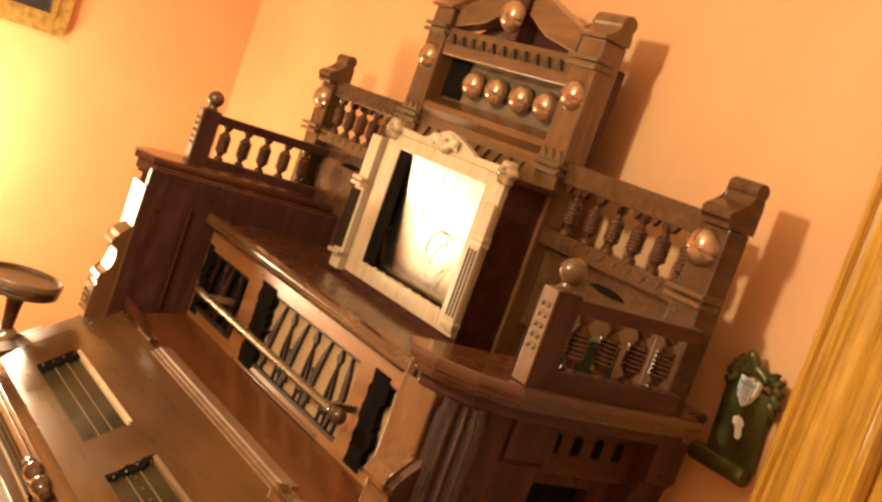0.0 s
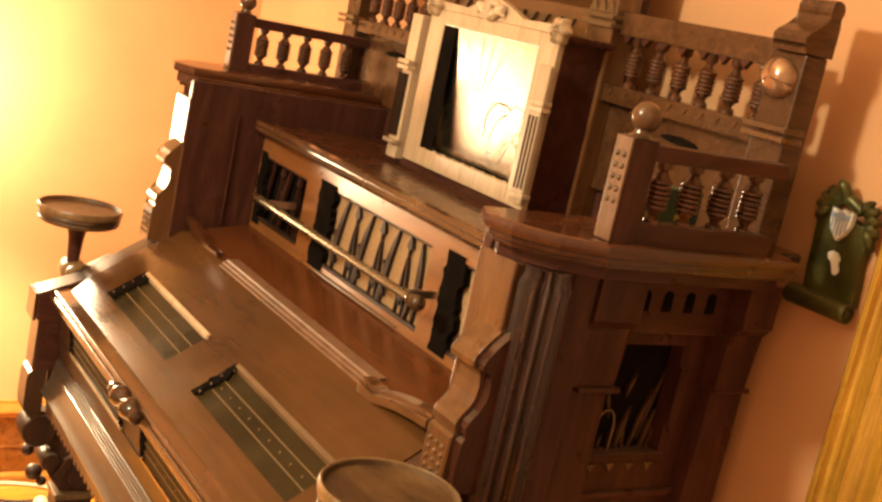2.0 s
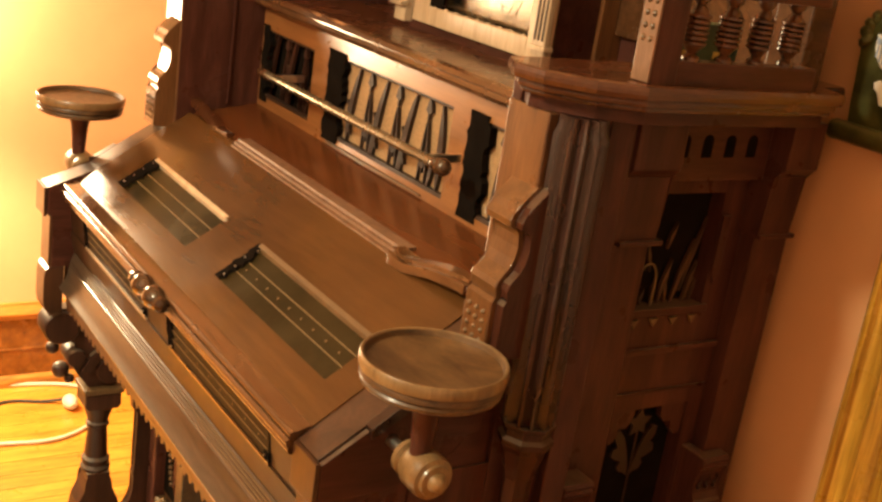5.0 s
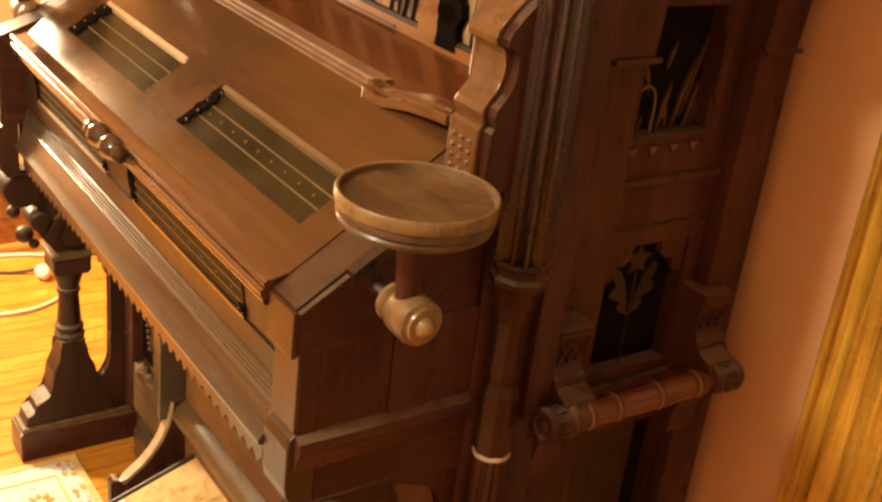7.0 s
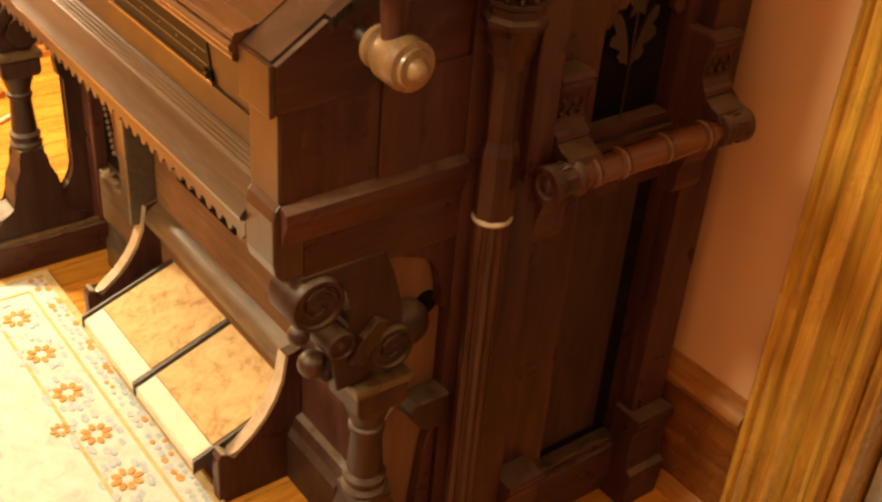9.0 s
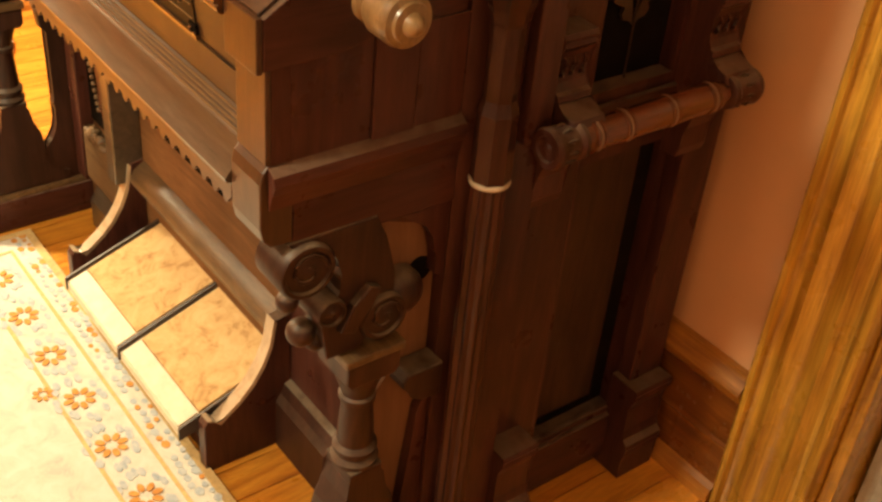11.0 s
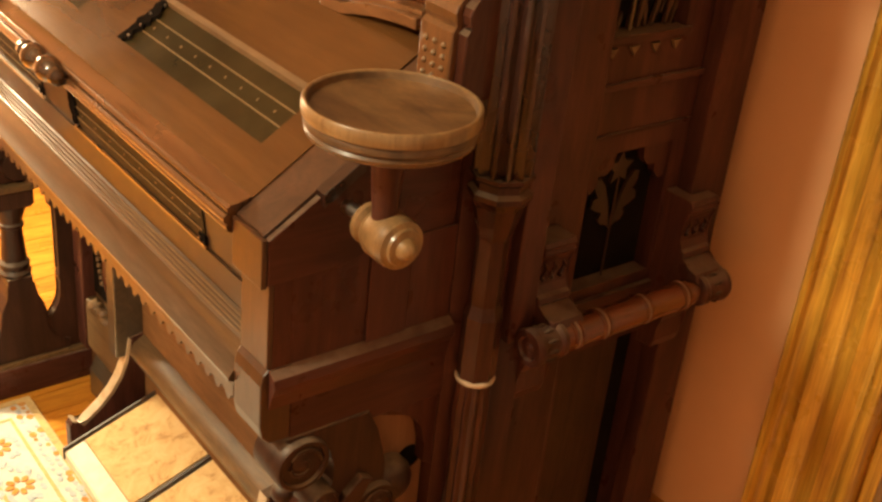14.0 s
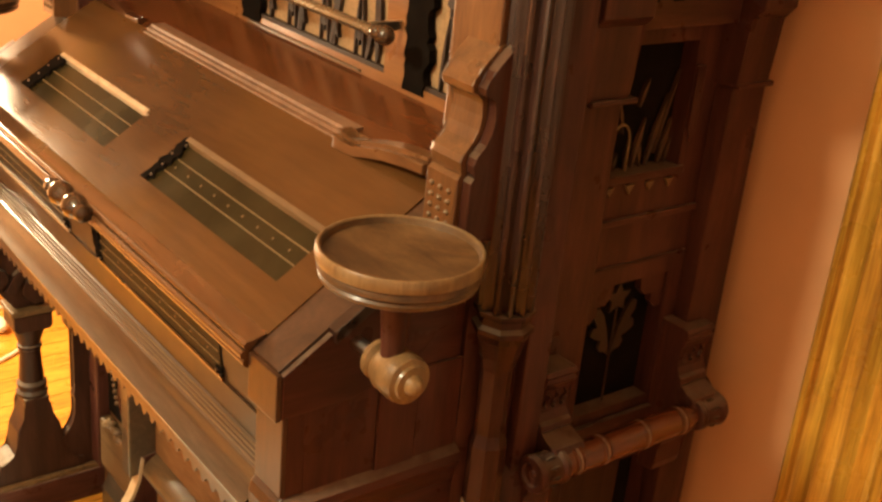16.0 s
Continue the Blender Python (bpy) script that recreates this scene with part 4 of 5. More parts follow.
        ya, yb = (-0.354, -0.306) if y0 < -0.2 else (-0.116, -0.066)
        scroll = P("rail_scroll", prism(B(), [(X(x), z) for x, z in sc], "y", ya, yb, 0.003), walnut_z, "carved scroll holding a rail")
        cuts = B()
        for k in range(3):
            yc = ya + (yb - ya) * (0.22 + 0.28 * k)
            tube(cuts, smooth_line([(X(0.0445), yc - 0.006, 0.724), (X(0.0365), yc, 0.716), (X(0.0365), yc + 0.006, 0.728), (X(0.0375), yc + 0.001, 0.736)], 3), [0.0012, 0.002, 0.0024, 0.0026, 0.0026, 0.0026, 0.0024, 0.002, 0.0016, 0.0008], 6)
        part("carved_curl", cuts, walnut_z, scroll, "", True)
        ft = [(0.0, 0.172), (0.050, 0.172), (0.053, 0.166), (0.050, 0.161), (0.052, 0.155), (0.045, 0.147), (0.041, 0.132), (0.041, 0.088), (0.045, 0.074), (0.054, 0.068), (0.056, 0.062), (0.053, 0.057), (0.055, 0.050), (0.050, 0.042), (0.050, 0.0), (0.0, 0.0)]
        P("stile_foot", prism(B(), [(X(x), z) for x, z in ft], "y", *((-0.352, -0.292) if y0 < -0.2 else (y0 - 0.004, y1)), 0.002), walnut_z, "stepped foot block")
    rx, rz = X(0.071), 0.657
    tr = P("end_rail", lathe(B(), [(0.014, -0.338), (0.0165, -0.334), (0.0172, -0.300), (0.0180, -0.210), (0.0172, -0.130), (0.014, -0.114)], (rx, 0, rz), "y", 24), rail_wood, "turned reddish rail with pale rings", smooth=True)
    for y in (-0.320, -0.276, -0.207, -0.140):
        for d in (-0.0055, 0.0, 0.0055):
            part("pale_ring", lathe(B(), [(0.0160, -0.0024), (0.0188, -0.0014), (0.0188, 0.0014), (0.0160, 0.0024)], (rx, y + d, rz), "y", 24), pale_post if d == 0.0 else rail_wood, tr, "", True)
    for ya, d in ((-0.337, -1), (-0.113, 1)):
        col = part("rail_collar", lathe(B(), [(0.017, 0.0), (0.0205, 0.002 * d), (0.0215, 0.008 * d), (0.0185, 0.013 * d), (0.0200, 0.018 * d), (0.0200, 0.034 * d), (0.0225, 0.038 * d), (0.0235, 0.043 * d), (0.0215, 0.048 * d), (0.0150, 0.0485 * d), (0.0130, 0.045 * d), (0.006, 0.0445 * d), (0.003, 0.047 * d)], (rx, ya, rz), "y", 28), walnut_z, tr, "dark carved collar with a round end", True)
        teeth = B()
        for k in range(10):
            an = radians(36 * k)
            u, v = 0.0195 * math.cos(an), 0.0195 * math.sin(an)
            tube(teeth, [(rx + u, ya + 0.019 * d, rz + v), (rx + u * 1.06, ya + 0.025 * d, rz + v * 1.06), (rx + u, ya + 0.033 * d, rz + v)], [0.0016, 0.0030, 0.0010], 6)
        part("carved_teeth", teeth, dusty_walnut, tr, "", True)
    # bottom rail of the end
    P("end_plinth", bx(B(), 0.0, 0.012, -0.295, -0.10, 0.022, 0.100), walnut_y)
    P("panel_bead", bx(B(), -0.004, 0.005, -0.258, -0.104, 0.1005, 0.112, 0.002), walnut_y)
    # chamfered corner with the tall column
    corner = [(-0.012, -0.4515), (0.026, -0.4515), (0.044, -0.398), (0.044, -0.353), (-0.012, -0.353)]
    P("corner_post", pz(corner, 0.86, 1.2315), walnut_z)
    P("corner_post", pz([(-0.012, -0.4515), (0.010, -0.4515), (0.030, -0.398), (0.030, -0.353), (-0.012, -0.353)], 0.0, 0.86), walnut_z)
    P("side_pilaster", bx(B(), 0.030, 0.046, -0.392, -0.356, 0.65, 1.2312), walnut_z)
    cx, cy = X(0.042), -0.430
    P("fluted_column", lathe(B(), [(0.030, 0.868), (0.032, 0.872), (0.032, 1.210), (0.027, 1.220), (0.027, 1.2315)], (cx, cy, 0), "z", 96, 12, 0.007), flute_wood, "fluted corner column", smooth=True)
    P("column_neck", lathe(B(), [(0.020, 0.800), (0.022, 0.812), (0.028, 0.834), (0.034, 0.844), (0.034, 0.850), (0.029, 0.854), (0.029, 0.862), (0.034, 0.866), (0.034, 0.870)], (cx, cy, 0), "z", 8), column_wood)
    P("octagon_shaft", lathe(B(), [(0.022, 0.622), (0.022, 0.70), (0.018, 0.715), (0.018, 0.795), (0.022, 0.81)], (X(0.041), cy, 0), "z", 8), column_wood)
    P("shaft_ring", lathe(B(), [(0.019, 0.6145), (0.0222, 0.616), (0.0232, 0.6185), (0.0222, 0.621), (0.019, 0.6225)], (X(0.041), cy, 0), "z", 32), pale_wood, "pale turned ring", smooth=True)
    P("lower_column", lathe(B(), [(0.0205, 0.0), (0.0205, 0.585), (0.0195, 0.595), (0.0195, 0.618)], (X(0.041), cy, 0), "z", 72, 12, 0.003), column_wood, "slender fluted column", smooth=True)
    # frieze with four holes, their dark painted as black shapes on its face
    fb = P("frieze", bx(B(), 0.0005, 0.022, -0.266, -0.104, 1.150, 1.2315), walnut_y)
    for i in range(4):
        y = -0.252 + 0.038 * i
        part("frieze_hole", prism(B(), [(y - 0.008, 1.180), (y + 0.008, 1.180)] + arc(y, 1.200, 0.008, 0, 180, 6), "x", min(X(0.0215), X(0.024)), max(X(0.0215), X(0.0228))), black_sheet, fb)
    # cornice slab
    cor = [(-0.045, -0.036), (-0.045, -0.478), (0.000, -0.502), (0.040, -0.492), (0.082, -0.455), (0.106, -0.405), (0.106, -0.095), (0.060, -0.094), (0.058, -0.036)]

    if side < 0:
        cor = [(x, y - 0.022 if y < -0.44 else y) for x, y in cor]

    def shrink(d):
        return [(x - d if x > 0.0 else x, y + d if y < -0.2 else y) for x, y in cor]
    P("cornice", pz(cor, 1.263 + CZ, 1.279 + CZ, 0.006), cornice_wood, "moulded cornice slab")
    P("cornice_cove", pz(shrink(0.009), 1.2545, 1.2632 + CZ, 0.003), cornice_wood)
    P("cornice_bead", pz(shrink(0.015), 1.248, 1.2547, 0.003), cornice_wood)
    P("cornice_bed", pz(shrink(0.026), 1.232, 1.2482, 0.001), walnut_y)
    # console scroll on the end's front, above the lid
    con = [(-0.455, 1.150), (-0.4665, 1.148), (-0.480, 1.134), (-0.486, 1.128), (-0.490, 1.120), (-0.496, 1.112), (-0.495, 1.105), (-0.488, 1.101), (-0.481, 1.100), (-0.479, 1.092), (-0.4795, 1.080), (-0.482, 1.066), (-0.486, 1.054), (-0.492, 1.047), (-0.499, 1.042), (-0.5015, 1.035), (-0.4995, 1.026), (-0.497, 1.021), (-0.503, 1.017), (-0.504, 0.955), (-0.455, 0.950)]
    ca, cb = (-0.020, 0.030) if side > 0 else (-0.0462, 0.006)
    con = [(y + D, z) for y, z in con]
    cs = P("console", prism(B(), con, "x", min(X(ca), X(cb)), max(X(ca), X(cb)), 0.002), front_lit_z, "scrolled console with carved front")
    cv = B()
    for r in range(4):
        for c in range(3):
            ball(cv, (X(ca + 0.011 + 0.014 * c), -0.5035 + D, 0.968 + 0.0115 * r), 0.0032, 8)
    part("carved_bead", cv, worn_walnut, cs, "", True)

    plate = [(y + 0.006 if y < -0.46 else y, z) for y, z in con]
    part("console_side", prism(B(), plate, "x", min(X(cb + 0.0003), X(cb + 0.014)), max(X(cb + 0.0003), X(cb + 0.014)), 0.002), column_wood, cs, "dark red side of the console")

    # gallery on the cornice: post, ball, rails and spindles
    gx = 0.080 if side > 0 else 0.064
    gp = P("gallery_post", bx(B(), gx - 0.0135, gx + 0.0135, -0.396, -0.358, 1.272, 1.398, 0.003), walnut_z)
    # Thin pale plate paints the lit front of the dark post.
    part("post_face", bx(B(), gx - 0.0133, gx + 0.0133, -0.3995, -0.3962, 1.280 + CZ, 1.397, 0.0012), pale_post, gp, "pinkish plate for the lit post front")
    cv = B()
    for r in range(5):
        for c in range(2):
            ball(cv, (X(gx - 0.0055 + 0.011 * c), -0.3990, 1.325 + 0.013 * r), 0.0036, 8)
    part("carved_bead", cv, worn_walnut, gp, "", True)
    part("ball_neck", lathe(B(), [(0.016, 1.398), (0.010, 1.402), (0.009, 1.406)], (X(gx), -0.377, 0), "z", 20), finial_wood, gp, "", True)
    part("ball_finial", ball(B(), (X(gx), -0.376, 1.4205), 0.0172, 28), finial_wood, gp, "polished ball finial", True)
    gend, count, step = (-0.138, 4, 0.050) if side > 0 else (-0.090, 5, 0.047)
    P("gallery_rail", bx(B(), gx - 0.011, gx + 0.011, -0.358, gend, 1.374, 1.393), walnut_y)
    P("gallery_rail", bx(B(), gx - 0.011, gx + 0.011, -0.358, gend, 1.272, 1.304), walnut_y)
    for i in range(count):
        y = -0.332 + step * i
        prof = [(0.010, 1.303), (0.010, 1.308), (0.005, 1.312), (0.009, 1.318), (0.0115, 1.321)]
        for k in range(6):
            z = 1.321 + 0.0058 * k
            prof += [(0.0140, z + 0.001), (0.0140, z + 0.0038), (0.0110, z + 0.0052)]
        prof += [(0.009, 1.359), (0.005, 1.364), (0.010, 1.370), (0.010, 1.375)]
        P("spindle", lathe(B(), prof, (X(gx), y, 0), "z", 16), spindle_wood, smooth=True)

    # key bed end
    ch = [(-0.672, 0.70), (-0.672, 0.79), (-0.683, 0.79), (-0.683, 0.838), (-0.634, 0.870), (-0.560, 0.919), (-0.472, 0.976), (-0.455, 0.976), (-0.455, 0.70)]
    ch = [(y + D if y < -0.66 else y, z) for y, z in ch]
    P("key_cheek", prism(B(), ch, "x", min(X(-0.043), X(0.009)), max(X(-0.043), X(0.009)), 0.003), walnut_y)
    # Lighter plates paint the cheek's lit top and front over its dark body.
    P("cheek_top", prism(B(), [(-0.684 + D, 0.8400), (-0.634, 0.8720), (-0.560, 0.9210), (-0.472, 0.9780), (-0.472, 0.9740), (-0.560, 0.9170), (-0.634, 0.8680), (-0.684 + D, 0.8360)], "x", min(X(-0.0426), X(0.0098)), max(X(-0.0426), X(0.0098)), 0.001), mid_walnut)
    P("cheek_block", bx(B(), -0.0412, 0.0165, -0.6895 + D, -0.6835 + D, 0.786, 0.8385, 0.0015), mid_walnut)
    P("cheek_face", bx(B(), -0.0421, 0.0118, -0.6785 + D, -0.6725 + D, 0.6905, 0.7855, 0.0015), mid_walnut)
    P("cheek_core", bx(B(), -0.0415, 0.0115, -0.6724 + D, -0.6525, 0.690, 0.7900, 0), walnut_z)
    P("apron_end", prism(B(), [(y + D, z) for y, z in ((-0.650, 0.6900), (-0.676, 0.6900), (-0.682, 0.684), (-0.685, 0.672), (-0.685, 0.622), (-0.682, 0.608), (-0.674, 0.599), (-0.650, 0.598))], "x", min(X(-0.0430), X(0.0125)), max(X(-0.0430), X(0.0125)), 0.002), mid_walnut, "worn rounded end of the key slip")
    for y, w, d in ((-0.652, 0.088, 0.0), (-0.563, 0.050, 0.002), (-0.512, 0.058, 0.0005)):
        P("cheek_panel", bx(B(), 0.0091, 0.0112 + d, y, y + w, 0.684, 0.80, 0.001), walnut_z)
    P("cheek_cap", prism(B(), [(-0.683 + D, 0.788), (-0.683 + D, 0.8365), (-0.634, 0.867), (-0.560, 0.916), (-0.475, 0.972), (-0.475, 0.846), (-0.500, 0.846), (-0.508, 0.830), (-0.530, 0.812), (-0.570, 0.800), (-0.600, 0.790)], "x", min(X(0.0092), X(0.017)), max(X(0.0092), X(0.017)), 0.002), walnut_y)
    P("hinge_block", prism(B(), [(-0.628, 0.862), (-0.630, 0.876), (-0.585, 0.905), (-0.585, 0.891)], "x", min(X(0.008), X(0.024)), max(X(0.008), X(0.024)), 0.001), flute_wood)
    P("belt", prism(B(), [(X(x), z) for x, z in ((-0.02, 0.690), (0.010, 0.690), (0.022, 0.682), (0.024, 0.672), (0.018, 0.660), (0.014, 0.642), (-0.02, 0.642))], "y", -0.676, -0.452, 0.001), walnut_y)
    P("bed_side", prism(B(), [(-0.6495, 0.6425), (-0.6495, 0.584), (-0.452, 0.584), (-0.452, 0.6425)], "x", min(X(-0.043), X(0.013)), max(X(-0.043), X(0.013)), 0.002), walnut_y)

    # lower end board with the concave cut and shaped opening
    eb = [(-0.452, 0.60), (-0.520, 0.60), (-0.500, 0.575), (-0.488, 0.54), (-0.486, 0.50), (-0.495, 0.475), (-0.520, 0.45), (-0.535, 0.40), (-0.532, 0.375), (-0.520, 0.365), (-0.520, 0.24)] + arc(-0.60, 0.20, 0.08, 20, -60, 6) + [(-0.60, 0.10), (-0.60, 0.068), (-0.452, 0.068)]
    if side > 0:
        eb = [(-0.452, 0.598), (-0.600, 0.598), (-0.594, 0.55), (-0.572, 0.505), (-0.544, 0.472), (-0.518, 0.444), (-0.503, 0.412), (-0.499, 0.375), (-0.506, 0.345), (-0.522, 0.328), (-0.531, 0.304), (-0.530, 0.26), (-0.521, 0.20), (-0.514, 0.15), (-0.512, 0.0735), (-0.452, 0.0735)]
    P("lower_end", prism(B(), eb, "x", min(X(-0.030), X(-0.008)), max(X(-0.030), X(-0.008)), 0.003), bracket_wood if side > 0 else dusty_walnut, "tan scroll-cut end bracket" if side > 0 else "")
    if side > 0:
        P("bracket_button", lathe(B(), [(0.027, -0.022), (0.029, -0.014), (0.029, 0.004), (0.025, 0.014), (0.014, 0.021), (0.004, 0.023)], (0.0, -0.508, 0.478), "x", 28), dusty_walnut, "dark turned button", smooth=True)
        # Flat black disc on the bracket's face.
        P("bracket_hole", lathe(B(), cyl_prof(0.016, -0.0079, -0.0060), (0.0, -0.474, 0.489), "x", 20), black_sheet)
        P("bracket_block", prism(B(), [(-0.452, 0.366), (-0.502, 0.366), (-0.508, 0.358), (-0.506, 0.346), (-0.496, 0.336), (-0.492, 0.326), (-0.478, 0.318), (-0.452, 0.318)], "x", -0.0075, 0.026, 0.003), dusty_walnut, "small moulded bracket block")
        P("bracket_spandrel", prism(B(), [(-0.4525, 0.5835), (-0.540, 0.5835), (-0.520, 0.577), (-0.500, 0.572), (-0.482, 0.560), (-0.470, 0.540), (-0.464, 0.515), (-0.466, 0.49), (-0.4525, 0.48)], "x", -0.0078, 0.010, 0.002), walnut_z)
        P("corner_fillet", prism(B(), [(-0.455, 0.0735), (-0.492, 0.0735), (-0.486, 0.12), (-0.478, 0.20), (-0.470, 0.28), (-0.455, 0.317)], "x", -0.0076, 0.008, 0.002), walnut_z)

    # front leg: foot, scroll, turned shaft, cap, roundels and balls
    lx, ly = (-0.002, 0.042) if side > 0 else (-0.006, 0.0)

    def sh(pts):
        return [(y + ly, z) for y, z in pts]
    foot = P("leg_foot", bx(B(), lx - 0.038, lx + 0.036, -0.703 + ly, -0.455, 0.0, 0.062, 0.004), walnut_y)
    part("foot_bead", bx(B(), lx - 0.034, lx + 0.032, -0.698 + ly, -0.456, 0.0615, 0.072, 0.003), worn_walnut, foot)
    sc = [(-0.690, 0.071), (-0.686, 0.092), (-0.670, 0.098), (-0.668, 0.115), (-0.655, 0.122), (-0.640, 0.128), (-0.638, 0.150), (-0.634, 0.180), (-0.622, 0.205), (-0.616, 0.226), (-0.618, 0.244), (-0.572, 0.244), (-0.574, 0.228), (-0.566, 0.206), (-0.554, 0.180), (-0.548, 0.150), (-0.556, 0.125), (-0.54, 0.10), (-0.51, 0.09), (-0.51, 0.071)]
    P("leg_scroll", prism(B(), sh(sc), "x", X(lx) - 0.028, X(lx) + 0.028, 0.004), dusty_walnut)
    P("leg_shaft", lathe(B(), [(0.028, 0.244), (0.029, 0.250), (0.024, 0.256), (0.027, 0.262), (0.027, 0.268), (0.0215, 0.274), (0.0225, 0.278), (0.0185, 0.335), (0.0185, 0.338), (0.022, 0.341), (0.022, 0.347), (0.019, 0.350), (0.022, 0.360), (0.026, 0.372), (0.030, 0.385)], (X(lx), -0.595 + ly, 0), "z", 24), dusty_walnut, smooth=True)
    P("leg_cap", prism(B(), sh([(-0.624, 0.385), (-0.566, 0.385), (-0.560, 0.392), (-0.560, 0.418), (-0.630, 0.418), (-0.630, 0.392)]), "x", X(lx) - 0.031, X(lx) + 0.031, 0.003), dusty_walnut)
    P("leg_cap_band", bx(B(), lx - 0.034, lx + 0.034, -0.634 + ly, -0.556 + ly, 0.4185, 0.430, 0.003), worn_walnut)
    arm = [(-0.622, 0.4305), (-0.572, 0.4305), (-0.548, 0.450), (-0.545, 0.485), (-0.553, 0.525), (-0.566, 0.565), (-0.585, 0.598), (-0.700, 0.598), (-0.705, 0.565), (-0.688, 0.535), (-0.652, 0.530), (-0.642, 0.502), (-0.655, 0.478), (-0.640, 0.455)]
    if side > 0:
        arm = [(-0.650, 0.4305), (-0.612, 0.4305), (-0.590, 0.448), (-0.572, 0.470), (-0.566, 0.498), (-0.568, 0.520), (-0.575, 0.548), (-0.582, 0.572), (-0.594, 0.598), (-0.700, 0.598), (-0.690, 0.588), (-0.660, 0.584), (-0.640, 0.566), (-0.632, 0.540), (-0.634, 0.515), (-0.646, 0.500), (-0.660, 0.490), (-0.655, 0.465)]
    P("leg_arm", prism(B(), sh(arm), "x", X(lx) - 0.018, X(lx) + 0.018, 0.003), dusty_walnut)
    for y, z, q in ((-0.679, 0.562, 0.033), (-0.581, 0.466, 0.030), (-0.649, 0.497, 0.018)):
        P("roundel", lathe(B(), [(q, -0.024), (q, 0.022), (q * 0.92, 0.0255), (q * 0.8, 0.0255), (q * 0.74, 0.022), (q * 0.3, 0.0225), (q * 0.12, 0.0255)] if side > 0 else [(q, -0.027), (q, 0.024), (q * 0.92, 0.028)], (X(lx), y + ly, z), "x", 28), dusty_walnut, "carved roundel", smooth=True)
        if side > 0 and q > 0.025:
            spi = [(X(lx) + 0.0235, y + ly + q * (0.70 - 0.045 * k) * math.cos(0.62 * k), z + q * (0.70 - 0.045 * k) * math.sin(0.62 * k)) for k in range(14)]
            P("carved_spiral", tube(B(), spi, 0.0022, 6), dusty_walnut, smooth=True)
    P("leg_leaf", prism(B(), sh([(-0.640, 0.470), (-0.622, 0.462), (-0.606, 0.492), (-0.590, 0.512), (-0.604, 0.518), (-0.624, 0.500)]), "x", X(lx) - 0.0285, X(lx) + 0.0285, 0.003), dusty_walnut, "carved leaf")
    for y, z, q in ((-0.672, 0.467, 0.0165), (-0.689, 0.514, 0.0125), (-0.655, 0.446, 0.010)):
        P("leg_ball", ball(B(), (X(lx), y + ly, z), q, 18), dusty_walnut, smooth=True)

    # swivelling lamp stand
    sx, sy = (0.083, -0.604) if side > 0 else (0.056, -0.640)
    dish = P("lamp_stand", lathe(B(), [(0.020, 0.950), (0.060, 0.952), (0.070, 0.954), (0.0745, 0.957), (0.0755, 0.9605), (0.0735, 0.963), (0.0765, 0.966), (0.0765, 0.970), (0.0755, 0.972), (0.0775, 0.975), (0.0775, 0.984), (0.0760, 0.9855), (0.0735, 0.985), (0.0720, 0.9795), (0.040, 0.978), (0.002, 0.978)], (X(sx), sy, 0), "z", 48), stand_wood, "round worn wooden lamp stand with raised rim", smooth=True)
    part("stand_rim", lathe(B(), [(0.0742, 0.9856), (0.0746, 0.9745), (0.0782, 0.9740), (0.0788, 0.9775), (0.0786, 0.9845), (0.0772, 0.9866), (0.0752, 0.9866)], (X(sx), sy, 0), "z", 48, hoop=True), tan_wood, dish, "pale rubbed rim", True)
    part("stand_stem", lathe(B(), [(0.012, 0.866), (0.0120, 0.885), (0.0135, 0.905), (0.0150, 0.925), (0.019, 0.942), (0.024, 0.9505)], (X(sx), sy, 0), "z", 24), walnut_z, dish, "", True)
    hub = [(0.010, -0.046), (0.016, -0.045), (0.021, -0.040), (0.021, -0.034), (0.016, -0.030), (0.021, -0.026), (0.0245, -0.018), (0.0250, 0.006), (0.0235, 0.010), (0.0235, 0.013), (0.0185, 0.015), (0.0175, 0.018), (0.011, 0.0195), (0.009, 0.024), (0.006, 0.028), (0.002, 0.030)]
    part("stand_hub", lathe(B(), [(q, h * side) for q, h in hub], (X(sx + 0.012), sy + 0.004, 0.856), "x", 32), tan_wood, dish, "pale turned pivot hub", True)
    part("pivot_pin", lathe(B(), [(0.007, X(-0.01) - X(sx)), (0.007, X(0.05) - X(sx))], (X(sx), sy + 0.004, 0.856), "x", 12), steel, dish, "", True)


for s in (1, -1):
    pylon(s)

# ---- high back: galleries, posts, centre tower, mirror case ----
HB = -0.130
HMID = -1.136          # the high back leans a little off the case middle


def boss(x, y, z, r):
    """A polished round boss with three cut lobes."""
    bm = B()
    prof = [(r * math.cos(a), -r * 0.78 * math.sin(a)) for a in [radians(9 * i) for i in range(10)]]
    lathe(bm, [(r * 0.7, 0.006), (r, 0.002)] + prof[1:-1] + [(0.0006, -r * 0.74)], (x, y, z), "y", 60)
    for v in bm.verts:
        turn = (math.degrees(math.atan2(v.co.z - z, v.co.x - x)) + 20) % 120
        if min(turn, 120 - turn) < 4 and v.co.y < y:
            v.co = Vector((x, y, z)).lerp(v.co, 0.88)
    return bm


